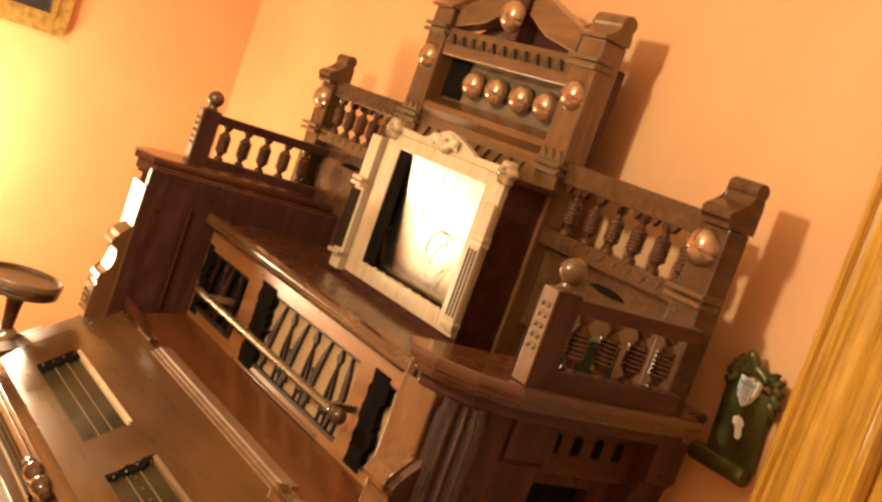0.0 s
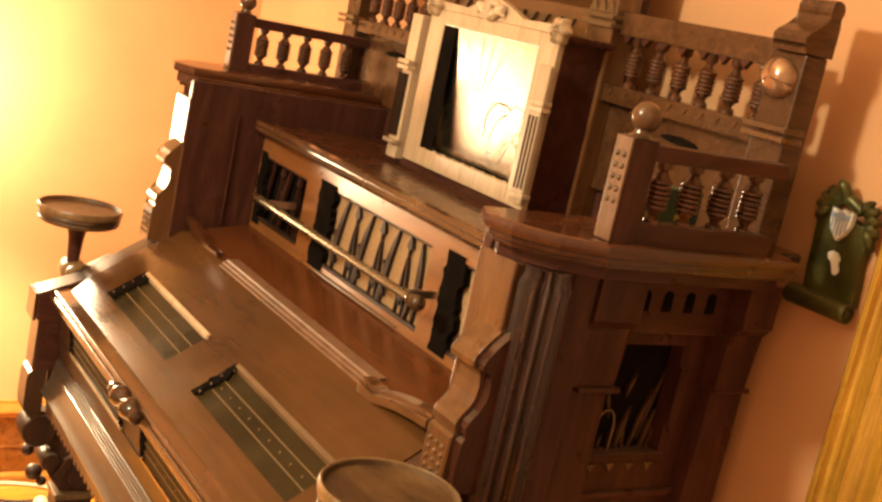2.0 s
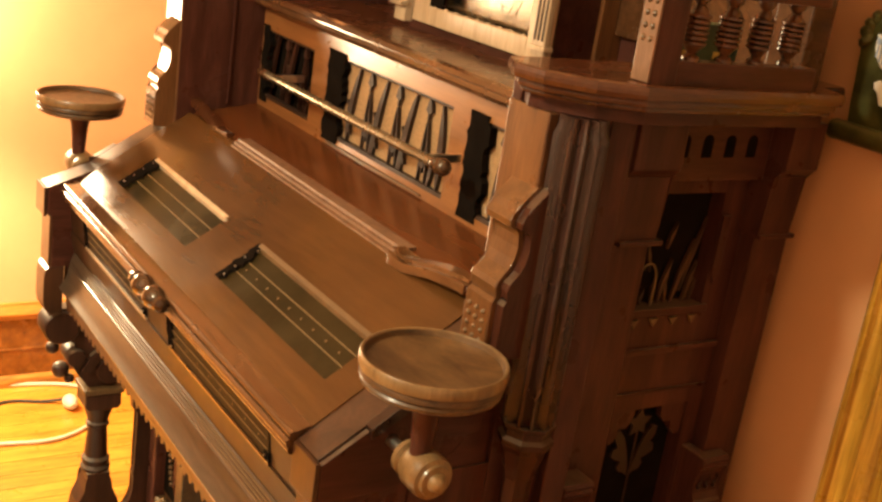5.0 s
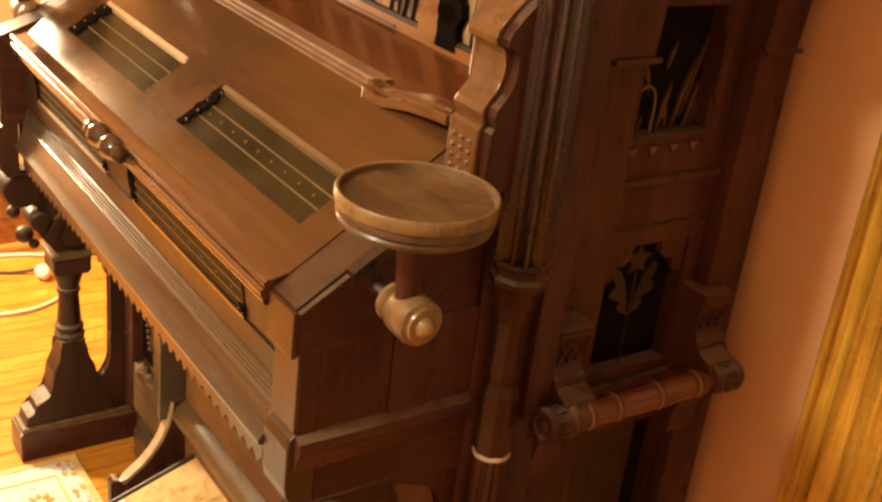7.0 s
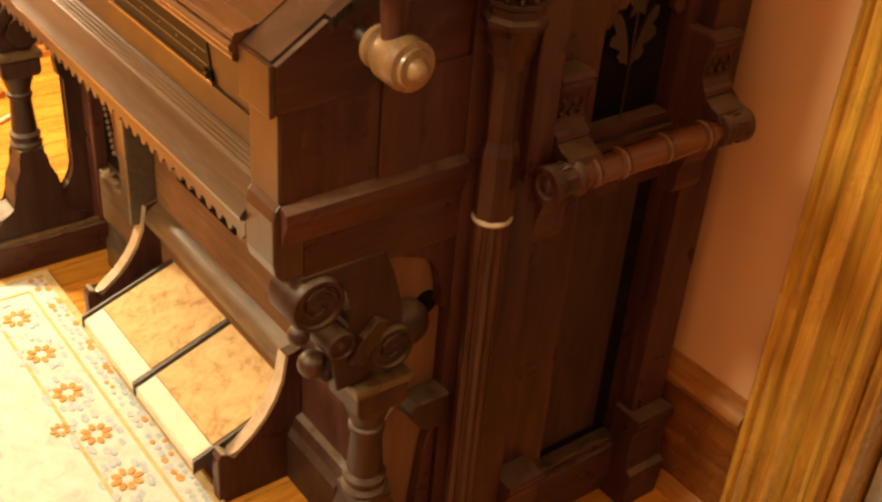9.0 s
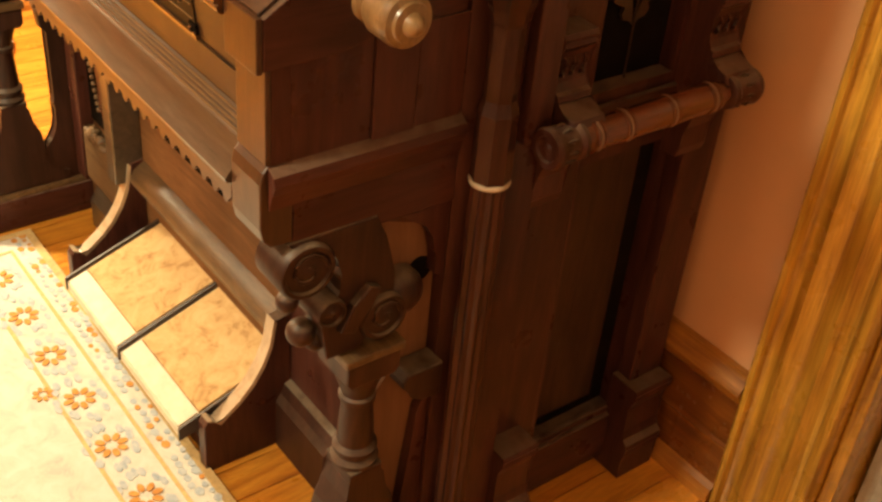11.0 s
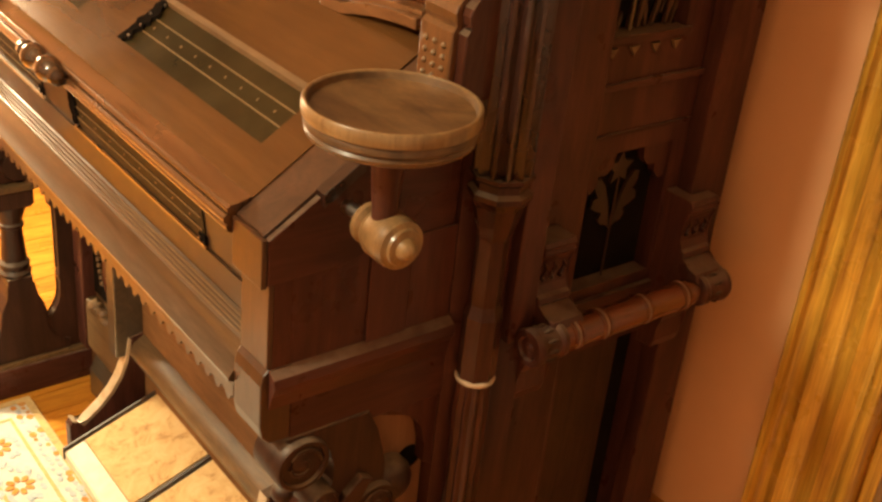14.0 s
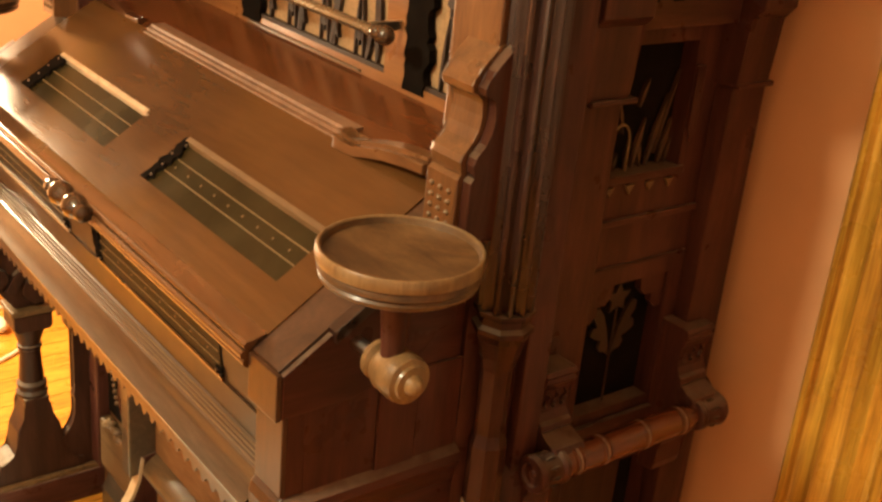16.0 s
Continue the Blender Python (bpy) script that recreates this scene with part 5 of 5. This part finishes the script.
P("high_back", box(B(), -1.03, -0.03, -0.085, -0.072, 1.206, 1.40), walnut_x)
for side in (1, -1):
    def X(x):
        return x - 0.013 if side > 0 else HMID - x + 0.013
    # end posts with scrolled tops
    post = P("high_post", box(B(), X(0.012), X(0.068), HB + 0.005, -0.085, 1.272, 1.5268, 0.003), red_walnut)
    top = [(HB + 0.046, 1.527), (HB - 0.004, 1.527), (HB - 0.006, 1.533), (HB - 0.002, 1.536), (HB - 0.009, 1.539), (HB - 0.010, 1.546), (HB - 0.004, 1.553), (HB + 0.008, 1.559), (HB + 0.018, 1.564), (HB + 0.023, 1.569), (HB + 0.024, 1.575)] + arc(HB + 0.034, 1.585, 0.0125, 220, -60, 12) + [(HB + 0.046, 1.566)]
    part("post_scroll", prism(B(), top, "x", min(X(0.019), X(0.073)), max(X(0.019), X(0.073)), 0.002), red_walnut, post, "scrolled post top")
    for z in (1.432, 1.420):
        part("post_band", box(B(), X(0.006), X(0.076), HB - 0.008, HB + 0.03, z - 0.004, z + 0.003, 0.001), front_lit_x, post)
    part("boss", boss(X(0.036), HB + 0.004, 1.493, 0.0275), boss_wood, post, "polished round boss with three cuts", True)
    # gallery between post and tower
    P("gallery_top_rail", box(B(), X(-0.298), X(0.012), HB + 0.012, HB + 0.048, 1.505, 1.540, 0.003), red_walnut)
    dn = B()
    for i in range(7):
        x = -0.278 + 0.04 * i
        prism(dn, [(X(x) - 0.009, 1.5055), (X(x) + 0.009, 1.5055), (X(x), 1.494)], "y", HB + 0.014, HB + 0.022)
    P("rail_teeth", dn, walnut_x)
    lr = P("gallery_low_rail", box(B(), X(-0.298), X(0.012), HB + 0.008, HB + 0.050, 1.405, 1.432, 0.003), red_walnut)
    cv = B()
    for i in range(9):
        x = -0.278 + 0.032 * i
        prism(cv, [(X(x) - 0.006, 1.426), (X(x) + 0.006, 1.426), (X(x), 1.416)], "y", HB + 0.0066, HB + 0.0085)
    part("carved_teeth", cv, red_walnut, lr)
    gpan = P("gallery_panel", box(B(), X(-0.298), X(0.012), HB + 0.030, HB + 0.046, 1.272, 1.405, 0.002), red_walnut)
    # Black shape on the panel, painted for the dark of a slot.
    part("pierced_slot", prism(B(), [(X(-0.176), 1.379), (X(-0.16), 1.384), (X(-0.135), 1.385), (X(-0.105), 1.381), (X(-0.092), 1.375), (X(-0.115), 1.373), (X(-0.15), 1.374)], "y", HB + 0.027, HB + 0.031), black_sheet, gpan)
    for i in range(6):
        x = -0.268 + 0.0515 * i
        prof = [(0.0095, 1.432), (0.0095, 1.437), (0.005, 1.441), (0.006, 1.445), (0.0105, 1.449)]
        for j in range(6):
            z = 1.449 + j * 0.0056
            prof += [(0.0125, z + 0.001), (0.0125, z + 0.0036), (0.0105, z + 0.0050)]
        prof += [(0.007, 1.486), (0.005, 1.491), (0.010, 1.497), (0.010, 1.506)]
        P("spindle", lathe(B(), prof, (X(x), HB + 0.030, 0), "z", 16), spindle_wood, smooth=True)
    # tower uprights
    up = P("tower_upright", box(B(), X(-0.360), X(-0.298), HB, -0.085, 1.206, 1.735, 0.003), front_lit_z)
    part("boss", boss(X(-0.329), HB + 0.002, 1.640, 0.026), boss_wood, up, "polished round boss with three cuts", True)
    for z in (1.690, 1.702, 1.528, 1.516):
        part("upright_band", box(B(), X(-0.366), X(-0.292), HB - 0.010, HB + 0.03, z - 0.004, z + 0.003, 0.001), worn_walnut, up)
    tt = B()
    for i in range(3):
        x = X(-0.349 + 0.02 * i)
        prism(tt, [(x - 0.010, 1.534), (x + 0.010, 1.534), (x, 1.552)], "y", HB - 0.004, HB + 0.001)
    part("carved_teeth", tt, worn_walnut, up)
    scr = [(HB + 0.044, 1.7352), (HB - 0.010, 1.7352), (HB - 0.009, 1.741), (HB - 0.002, 1.745), (HB + 0.008, 1.750), (HB + 0.014, 1.756), (HB + 0.016, 1.761)] + arc(HB + 0.030, 1.768, 0.0150, 212, -60, 12) + [(HB + 0.044, 1.750)]
    part("upright_scroll", prism(B(), scr, "x", min(X(-0.366), X(-0.292)), max(X(-0.366), X(-0.292)), 0.002), front_lit_z, up, "scrolled top with a roll")
P("tower_back", box(B(), -0.824, -0.311, -0.0845, -0.070, 1.206, 1.70, 0.002), walnut_x)
P("tower_top_rail", box(B(), -0.762, -0.373, HB + 0.004, HB + 0.060, 1.650, 1.702, 0.003), front_lit_x)
tt = B()
for i in range(11):
    x = -0.733 + 0.033 * i
    prism(tt, [(x - 0.010, 1.672), (x + 0.010, 1.672), (x, 1.690)], "y", HB - 0.002, HB + 0.005)
P("carved_teeth", tt, fret_wood)
P("tower_recess", box(B(), -0.762, -0.373, -0.0915, -0.085, 1.575, 1.652, 0), recess_board, "tan board behind the bosses")
# Plain black sheet over the left end of the recess.
P("recess_end", box(B(), -0.762, -0.700, -0.098, -0.0918, 1.578, 1.650, 0.001), black_sheet)
P("tower_slope", prism(B(), [(-0.085, 1.578), (HB + 0.006, 1.560), (HB + 0.002, 1.548), (HB + 0.008, 1.535), (-0.085, 1.535)], "x", -0.762, -0.373), front_lit_x)
P("tower_low_rail", box(B(), -0.762, -0.373, HB + 0.008, -0.085, 1.490, 1.535, 0.003), front_lit_x)
tt = B()
for i in range(10):
    x = -0.728 + 0.034 * i
    prism(tt, [(x - 0.012, 1.515), (x + 0.012, 1.515), (x, 1.496)], "y", HB + 0.002, HB + 0.009)
P("carved_teeth", tt, worn_walnut)
for x in (-0.653, -0.579, -0.503, -0.432):
    P("boss", boss(x, HB + 0.025, 1.612, 0.026), boss_wood, "polished round boss with three cuts", smooth=True)
    P("boss_pin", lathe(B(), cyl_prof(0.008, HB + 0.025, -0.086), (x, 0, 1.612), "y", 10), boss_wood)
for d in (1, -1):
    a = -0.568 + d * 0.185
    m = -0.568 + d * 0.030
    P("pediment_board", prism(B(), [(a, 1.704), (a, 1.742), (m, 1.800), (m, 1.752), (m + d * 0.06, 1.722)], "y", HB + 0.006, HB + 0.040, 0.003), front_lit_x, "sloping pediment board")
P("pediment_back", prism(B(), [(-0.728, 1.703), (-0.408, 1.703), (-0.538, 1.76), (-0.598, 1.76)], "y", HB + 0.042, HB + 0.056), walnut_x)
P("boss", boss(-0.571, HB, 1.743, 0.028), boss_wood, "polished round boss with three cuts", smooth=True)
P("pediment_post", box(B(), -0.591, -0.549, HB + 0.004, HB + 0.041, 1.703, 1.80, 0.003), walnut_z)

# mirror case
MY = -0.215
case = P("mirror_case", board_with_holes(B(), "y", MY + 0.012, HB, -0.715, -0.318, 1.206, 1.478, [(-0.648, -0.360, 1.245, 1.468)]), walnut_x, "mirror case standing on the shelf")
MX0, MX1, MZ0, MZ1 = -0.642, -0.366, 1.252, 1.462
frame_bm = B()
for x0, x1, z0, z1 in ((-0.690, MX0, 1.222, 1.486), (MX1, -0.318, 1.222, 1.486), (MX0, MX1, 1.222, MZ0), (MX0, MX1, MZ1, 1.486)):
    box(frame_bm, x0, x1, MY, MY + 0.0115, z0, z1, 0.002)
part("mirror_frame", frame_bm, pale_wood, case, "pale carved mirror frame")
cr = B()
prism(cr, [(-0.690, 1.4865), (-0.318, 1.4865), (-0.335, 1.500), (-0.42, 1.498), (-0.46, 1.512), (-0.49, 1.520), (-0.515, 1.522), (-0.545, 1.512), (-0.58, 1.498), (-0.675, 1.500)], "y", MY + 0.001, MY + 0.012)
part("mirror_crest", cr, pale_wood, case)
sh = B()
for k in range(7):
    an = radians(20 + 23 * k)
    ball(sh, (-0.505 + 0.020 * math.cos(an), MY, 1.495 + 0.018 * math.sin(an)), 0.007, 10)
ball(sh, (-0.505, MY, 1.494), 0.011, 12)
for d in (-1, 1):
    for k in range(3):
        tube(sh, smooth_line([(-0.505 + d * 0.006, MY - 0.002, 1.486 + 0.008 * k), (-0.505 + d * (0.022 + 0.006 * k), MY - 0.006, 1.500 + 0.004 * k), (-0.505 + d * (0.040 - 0.002 * k), MY - 0.004, 1.494 + 0.003 * k)], 4), [0.003, 0.005, 0.0055, 0.0055, 0.005, 0.0045, 0.004, 0.003, 0.0015], 8)
part("crest_carving", sh, pale_wood, case, "carved leaf crest", True)
foot_beads = B()
for k in range(9):
    ball(foot_beads, (MX0 + 0.016 + (MX1 - MX0 - 0.03) * k / 8, MY + 0.004, MZ0 - 0.0005), 0.0034, 10)
part("carved_bead", foot_beads, pale_wood, case, "", True)
for x in (-0.675, -0.318):
    prof = [(0.021, 0.004), (0.022, -0.004), (0.020, -0.010), (0.014, -0.014), (0.0115, -0.013), (0.0105, -0.016), (0.007, -0.019), (0.0035, -0.020)]
    part("corner_rosette", lathe(B(), prof, (x, MY, 1.492), "y", 48, 6, 0.005), rosette_wood, case, "carved rosette knob", True)
# Black strip before the glass paints the dark inner side of the frame.
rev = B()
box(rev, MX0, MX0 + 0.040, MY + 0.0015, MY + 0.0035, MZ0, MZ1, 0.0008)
part("frame_reveal", rev, black_sheet, case)


def glass_y(x, z, lift=0.0):
    """The glass leans forward and turns a little, to place the lamp's glare."""
    return MY + 0.0250 - 0.0220 * (z - MZ0) / (MZ1 - MZ0) + 0.010 * (x - MX0) - lift


pane = prism(B(), [(0.0, MZ0), (0.0, MZ1), (0.003, MZ1), (0.003, MZ0)], "x", MX0, MX1)
for v in pane.verts:
    v.co.y += glass_y(v.co.x, v.co.z)
glass = part("mirror_glass", pane, mirror, case, "old etched mirror with reeds and a bird")
et = B()
for x, z, l, ln, bd in ((-0.53, 1.36, 0.09, -0.02, -0.02), (-0.52, 1.36, 0.10, 0.0, 0.0), (-0.51, 1.36, 0.10, 0.015, 0.01), (-0.50, 1.365, 0.08, 0.03, 0.02), (-0.46, 1.26, 0.06, 0.03, 0.01), (-0.44, 1.26, 0.07, 0.03, 0.015), (-0.62, 1.29, 0.05, 0.01, 0.0)):
    leaf(et, x, z, l, ln, 0.0009, MY + 0.0082, bd)
for cx, cz, r, a0, a1 in ((-0.46, 1.335, 0.03, 20, 250), (-0.445, 1.32, 0.045, 60, 200), (-0.44, 1.375, 0.014, 0, 320), (-0.53, 1.275, 0.03, 200, 340), (-0.42, 1.30, 0.05, 100, 180), (-0.405, 1.345, 0.022, -60, 160), (-0.41, 1.285, 0.026, 0, 210), (-0.455, 1.285, 0.020, 150, 330), (-0.395, 1.315, 0.012, 0, 300)):
    pts = arc(cx, cz, r, a0, a1, 14)
    inner = [(cx + (px - cx) * 0.955, cz + (pz_ - cz) * 0.955) for px, pz_ in reversed(pts)]
    prism(et, pts + inner, "y", MY + 0.0082, MY + 0.0142)
for v in et.verts:
    v.co.y = glass_y(v.co.x, v.co.z, 0.0002 if v.co.y > MY + 0.0122 else 0.0006)
part("etched_reeds", et, etch, glass, "etched reeds and bird outline")
for x0, x1 in ((-0.748, -0.706), (-0.344, -0.302)):
    pil = part("pilaster", box(B(), x0 + 0.006, x1 - 0.006, MY - 0.012, MY - 0.001, 1.232, 1.440, 0.002) if x0 > -0.7 else box(B(), x0 + 0.004, x1 - 0.004, MY - 0.004, MY + 0.06, 1.215, 1.470, 0.002), pale_wood, case, "fluted pilaster")
    for z in (1.386, 1.376, 1.245):
        part("pilaster_band", box(B(), x0 + 0.002, x1 - 0.002, MY - 0.015, MY + 0.002, z - 0.004, z + 0.003, 0.001), pale_wood, pil)
    fl = B()
    for i in range(3):
        x = (x0 + x1) / 2 - 0.009 + 0.009 * i
        box(fl, x - 0.0015, x + 0.0015, MY - 0.0135, MY - 0.0115 if x0 > -0.7 else MY - 0.003, 1.255, 1.365, 0)
    part("flute", fl, fret_wood, pil)
P("case_top", box(B(), -0.722, -0.306, MY + 0.005, HB + 0.01, 1.4785, 1.490, 0.003), walnut_x)

# ---------------- small things ----------------
pk = thing("tea_packet", (0.0, -0.24, 1.272), "small dark green packet with yellow print standing behind the gallery spindles", "packet")
part("packet_box", box(B(), 0.022, 0.046, -0.335, -0.225, 1.272, 1.340, 0.002), packet_green, pk)
bars = B()
for i in range(2):
    for j in range(3):
        box(bars, 0.0462, 0.0468, -0.318 + 0.048 * i + 0.006 * j, -0.308 + 0.048 * i + 0.006 * j, 1.288 + 0.014 * j, 1.296 + 0.014 * j, 0)
part("print_bars", bars, packet_yellow, pk)

# match holder on the wall
hold = thing("match_holder", (0.09, -0.004, 1.29), "cast olive-brass wall match holder with eagle and enamel shield", "wall ornament")
plate = [(0.056, 1.232), (0.138, 1.232), (0.1345, 1.262), (0.131, 1.290), (0.130, 1.310), (0.133, 1.328), (0.127, 1.336), (0.112, 1.333), (0.100, 1.338), (0.086, 1.342), (0.070, 1.340), (0.054, 1.340), (0.047, 1.332), (0.050, 1.312), (0.052, 1.290), (0.0535, 1.262)]
part("plate", prism(B(), plate, "y", -0.016, -0.001, 0.003), brass, hold)
wg = B()
for x, z, dx, dz in ((0.066, 1.348, -0.018, -0.020), (0.066, 1.352, -0.021, -0.006), (0.068, 1.356, -0.018, 0.006), (0.072, 1.360, -0.012, 0.014), (0.112, 1.352, 0.014, 0.016), (0.116, 1.350, 0.022, 0.010), (0.120, 1.348, 0.024, -0.004), (0.124, 1.344, 0.021, -0.018), (0.126, 1.338, 0.016, -0.030)):
    tube(wg, smooth_line([(x, -0.010, z), (x + dx * 0.6, -0.020, z + dz * 0.5), (x + dx, -0.012, z + dz)], 4), [0.003, 0.005, 0.0065, 0.007, 0.007, 0.0065, 0.006, 0.0045, 0.002], 8)
tube(wg, smooth_line([(0.066, -0.012, 1.350), (0.080, -0.018, 1.362), (0.096, -0.018, 1.362), (0.114, -0.014, 1.352)], 5), 0.0085, 10)
tube(wg, smooth_line([(0.090, -0.018, 1.360), (0.086, -0.024, 1.374), (0.080, -0.026, 1.381), (0.073, -0.024, 1.378)], 4), [0.009, 0.0085, 0.008, 0.0078, 0.0075, 0.0075, 0.0075, 0.007, 0.006, 0.0045, 0.003, 0.002, 0.001], 10)
part("eagle_relief", wg, brass, hold, "cast eagle with spread wings", True)
roll = part("roll", lathe(B(), [(0.004, 0.0405), (0.0125, 0.041), (0.0135, 0.045), (0.013, 0.052), (0.013, 0.128), (0.0135, 0.134), (0.0125, 0.1385), (0.010, 0.1385), (0.0095, 0.136), (0.0045, 0.136), (0.004, 0.1385), (0.001, 0.1385)], (0, -0.020, 1.224), "x", 24), brass, hold, "rolled scroll edge", True)
shl = [(0.0755, 1.349), (0.0845, 1.345), (0.0925, 1.3505), (0.1005, 1.345), (0.1095, 1.349), (0.1085, 1.331), (0.1015, 1.318), (0.0925, 1.309), (0.0835, 1.318), (0.0765, 1.331)]
shield = part("shield", prism(B(), shl, "y", -0.026, -0.016, 0.002), white_enamel, hold, "enamel shield with stripes")
part("shield_chief", prism(B(), [(0.0785, 1.3455), (0.0845, 1.3425), (0.0925, 1.3475), (0.1005, 1.3425), (0.1065, 1.3455), (0.1060, 1.337), (0.0790, 1.337)], "y", -0.0275, -0.026), blue_enamel, shield)
for i in range(5):
    x = 0.0815 + 0.0055 * i
    part("stripe", box(B(), x - 0.0009, x + 0.0009, -0.0273, -0.026, 1.315 + 0.0016 * abs(i - 2) ** 2, 1.336, 0), blue_enamel, shield)
mk = B()
prism(mk, [(0.082, 1.291), (0.089, 1.295), (0.097, 1.293), (0.102, 1.287), (0.101, 1.280), (0.105, 1.272), (0.102, 1.265), (0.096, 1.266), (0.094, 1.274), (0.090, 1.281), (0.084, 1.283)], "y", -0.0185, -0.0155, 0.0006)
part("white_mark", mk, white_enamel, hold)

# framed picture on the side wall
pic = thing("framed_picture", (LEFT + 0.01, -0.75, 1.65), "gilt-framed dark picture hanging on the side wall", "picture")
y0, y1, z0, z1 = -1.00, -0.487, 1.405, 1.99
part("picture_frame", board_with_holes(B(), "x", LEFT + 0.003, LEFT + 0.030, y0, y1, z0, z1, [(y0 + 0.05, y1 - 0.05, z0 + 0.05, z1 - 0.05)]), gilt, pic)
part("frame_lip", board_with_holes(B(), "x", LEFT + 0.0302, LEFT + 0.037, y0 + 0.036, y1 - 0.036, z0 + 0.036, z1 - 0.036, [(y0 + 0.05, y1 - 0.05, z0 + 0.05, z1 - 0.05)]), gilt, pic)
part("picture_print", box(B(), LEFT + 0.005, LEFT + 0.012, y0 + 0.048, y1 - 0.048, z0 + 0.048, z1 - 0.048, 0), print_paper, pic)

# cords on the floor by the side wall
cord = thing("power_cord", (-1.75, -0.45, 0.0), "pale lamp cord with a plug lying on the floor", "cord")
part("cord", tube(B(), smooth_line([(-1.93, -0.70, 0.006), (-1.92, -0.52, 0.006), (-1.88, -0.40, 0.006), (-1.80, -0.36, 0.006), (-1.68, -0.40, 0.006), (-1.60, -0.52, 0.006), (-1.62, -0.70, 0.006)], 8), 0.005, 8), cord_white, cord, "", True)
part("plug", lathe(B(), [(0.010, 0), (0.018, 0.006), (0.020, 0.02), (0.016, 0.034), (0.006, 0.045)], (-1.78, -0.445, 0.02), "x", 16), cord_white, cord, "pale plug", True)
ext = tagged(part("extension_lead", tube(B(), smooth_line([(-1.785, -0.445, 0.018), (-1.81, -0.50, 0.005), (-1.83, -0.60, 0.005), (-1.75, -0.72, 0.005), (-1.70, -0.80, 0.005)], 8), 0.004, 8), cord_black, None, "", True), "thin black lead lying on the floor", "cord")

# rug in front of the treadles
rug = thing("hearth_rug", (-0.5, -1.0, 0.0), "cream wool mat with a border of orange and blue flowers", "rug")
RX0, RX1, RY0, RY1 = -0.985, -0.055, -1.45, -0.608
part("rug_field", box(B(), RX0, RX1, RY0, RY1, 0.001, 0.008, 0.002), rug_cream, rug)
bd = B()
for a, b in ((0.0, 0.014), (0.050, 0.056), (0.128, 0.134)):
    box(bd, RX0 + a, RX1 - a, RY1 - b, RY1 - a, 0.0082, 0.0092, 0)
    box(bd, RX0 + a, RX0 + b, RY0 + a, RY1 - b, 0.0082, 0.0092, 0)
    box(bd, RX1 - b, RX1 - a, RY0 + a, RY1 - b, 0.0082, 0.0092, 0)
part("border_band", bd, rug_gold, rug)
fl, lf = B(), B()


def flower(x, y, r):
    for k in range(8):
        an = radians(45 * k)
        pts = []
        for i in range(8):
            q = 2 * math.pi * i / 8
            u, v = r * 0.66 + r * 0.32 * math.cos(q), r * 0.20 * math.sin(q)
            pts.append((x + u * math.cos(an) - v * math.sin(an), y + u * math.sin(an) + v * math.cos(an)))
        prism(fl, pts, "z", 0.0082, 0.0099 + 0.00005 * k)


rg = random.Random(3)
spots = [(-0.863 + 0.117 * i, RY1 - 0.100) for i in range(7)] + [(RX0 + 0.100, RY1 - 0.216 - 0.105 * i) for i in range(6)]
for x, y in spots:
    flower(x, y, 0.026)
    for k in range(15):
        an = radians(360 * k / 15 + rg.uniform(-14, 14))
        u, v = x + rg.uniform(0.036, 0.054) * math.cos(an), y + rg.uniform(0.030, 0.037) * math.sin(an)
        prism(lf, [(u + 0.010 * math.cos(q), v + 0.0055 * math.sin(q)) for q in [radians(60 * i) for i in range(6)]], "z", 0.0082, 0.0086 + rg.uniform(0.0, 0.0010))
for row, off, n in ((0.020, 0.0, 58), (0.036, 0.5, 58)):
    for i in range(n):
        if rg.random() < 0.12:
            continue
        u = RX0 + 0.016 + (RX1 - RX0 - 0.03) * (i + off) / n
        v, q = RY1 - row + rg.uniform(-0.003, 0.003), rg.uniform(0.0045, 0.0095)
        prism(lf if rg.random() < 0.7 else fl, [(u + q * math.cos(a), v + q * 0.8 * math.sin(a)) for a in [radians(60 * k + 20) for k in range(6)]], "z", 0.0082, 0.0086 + rg.uniform(0.0, 0.0010))
for i in range(26):
    u, v = rg.uniform(RX0 + 0.14, RX1 - 0.14), rg.uniform(RY0 + 0.2, RY1 - 0.14)
    flower(u, v, 0.017) if i % 3 == 0 else prism(lf, [(u + 0.012 * math.cos(q), v + 0.006 * math.sin(q)) for q in [radians(60 * k) for k in range(6)]], "z", 0.0082, 0.0086 + rg.uniform(0.0, 0.0010))
part("flower_motif", fl, rug_orange, rug, "orange flowers")
part("leaf_motif", lf, rug_blue, rug, "blue leaves")
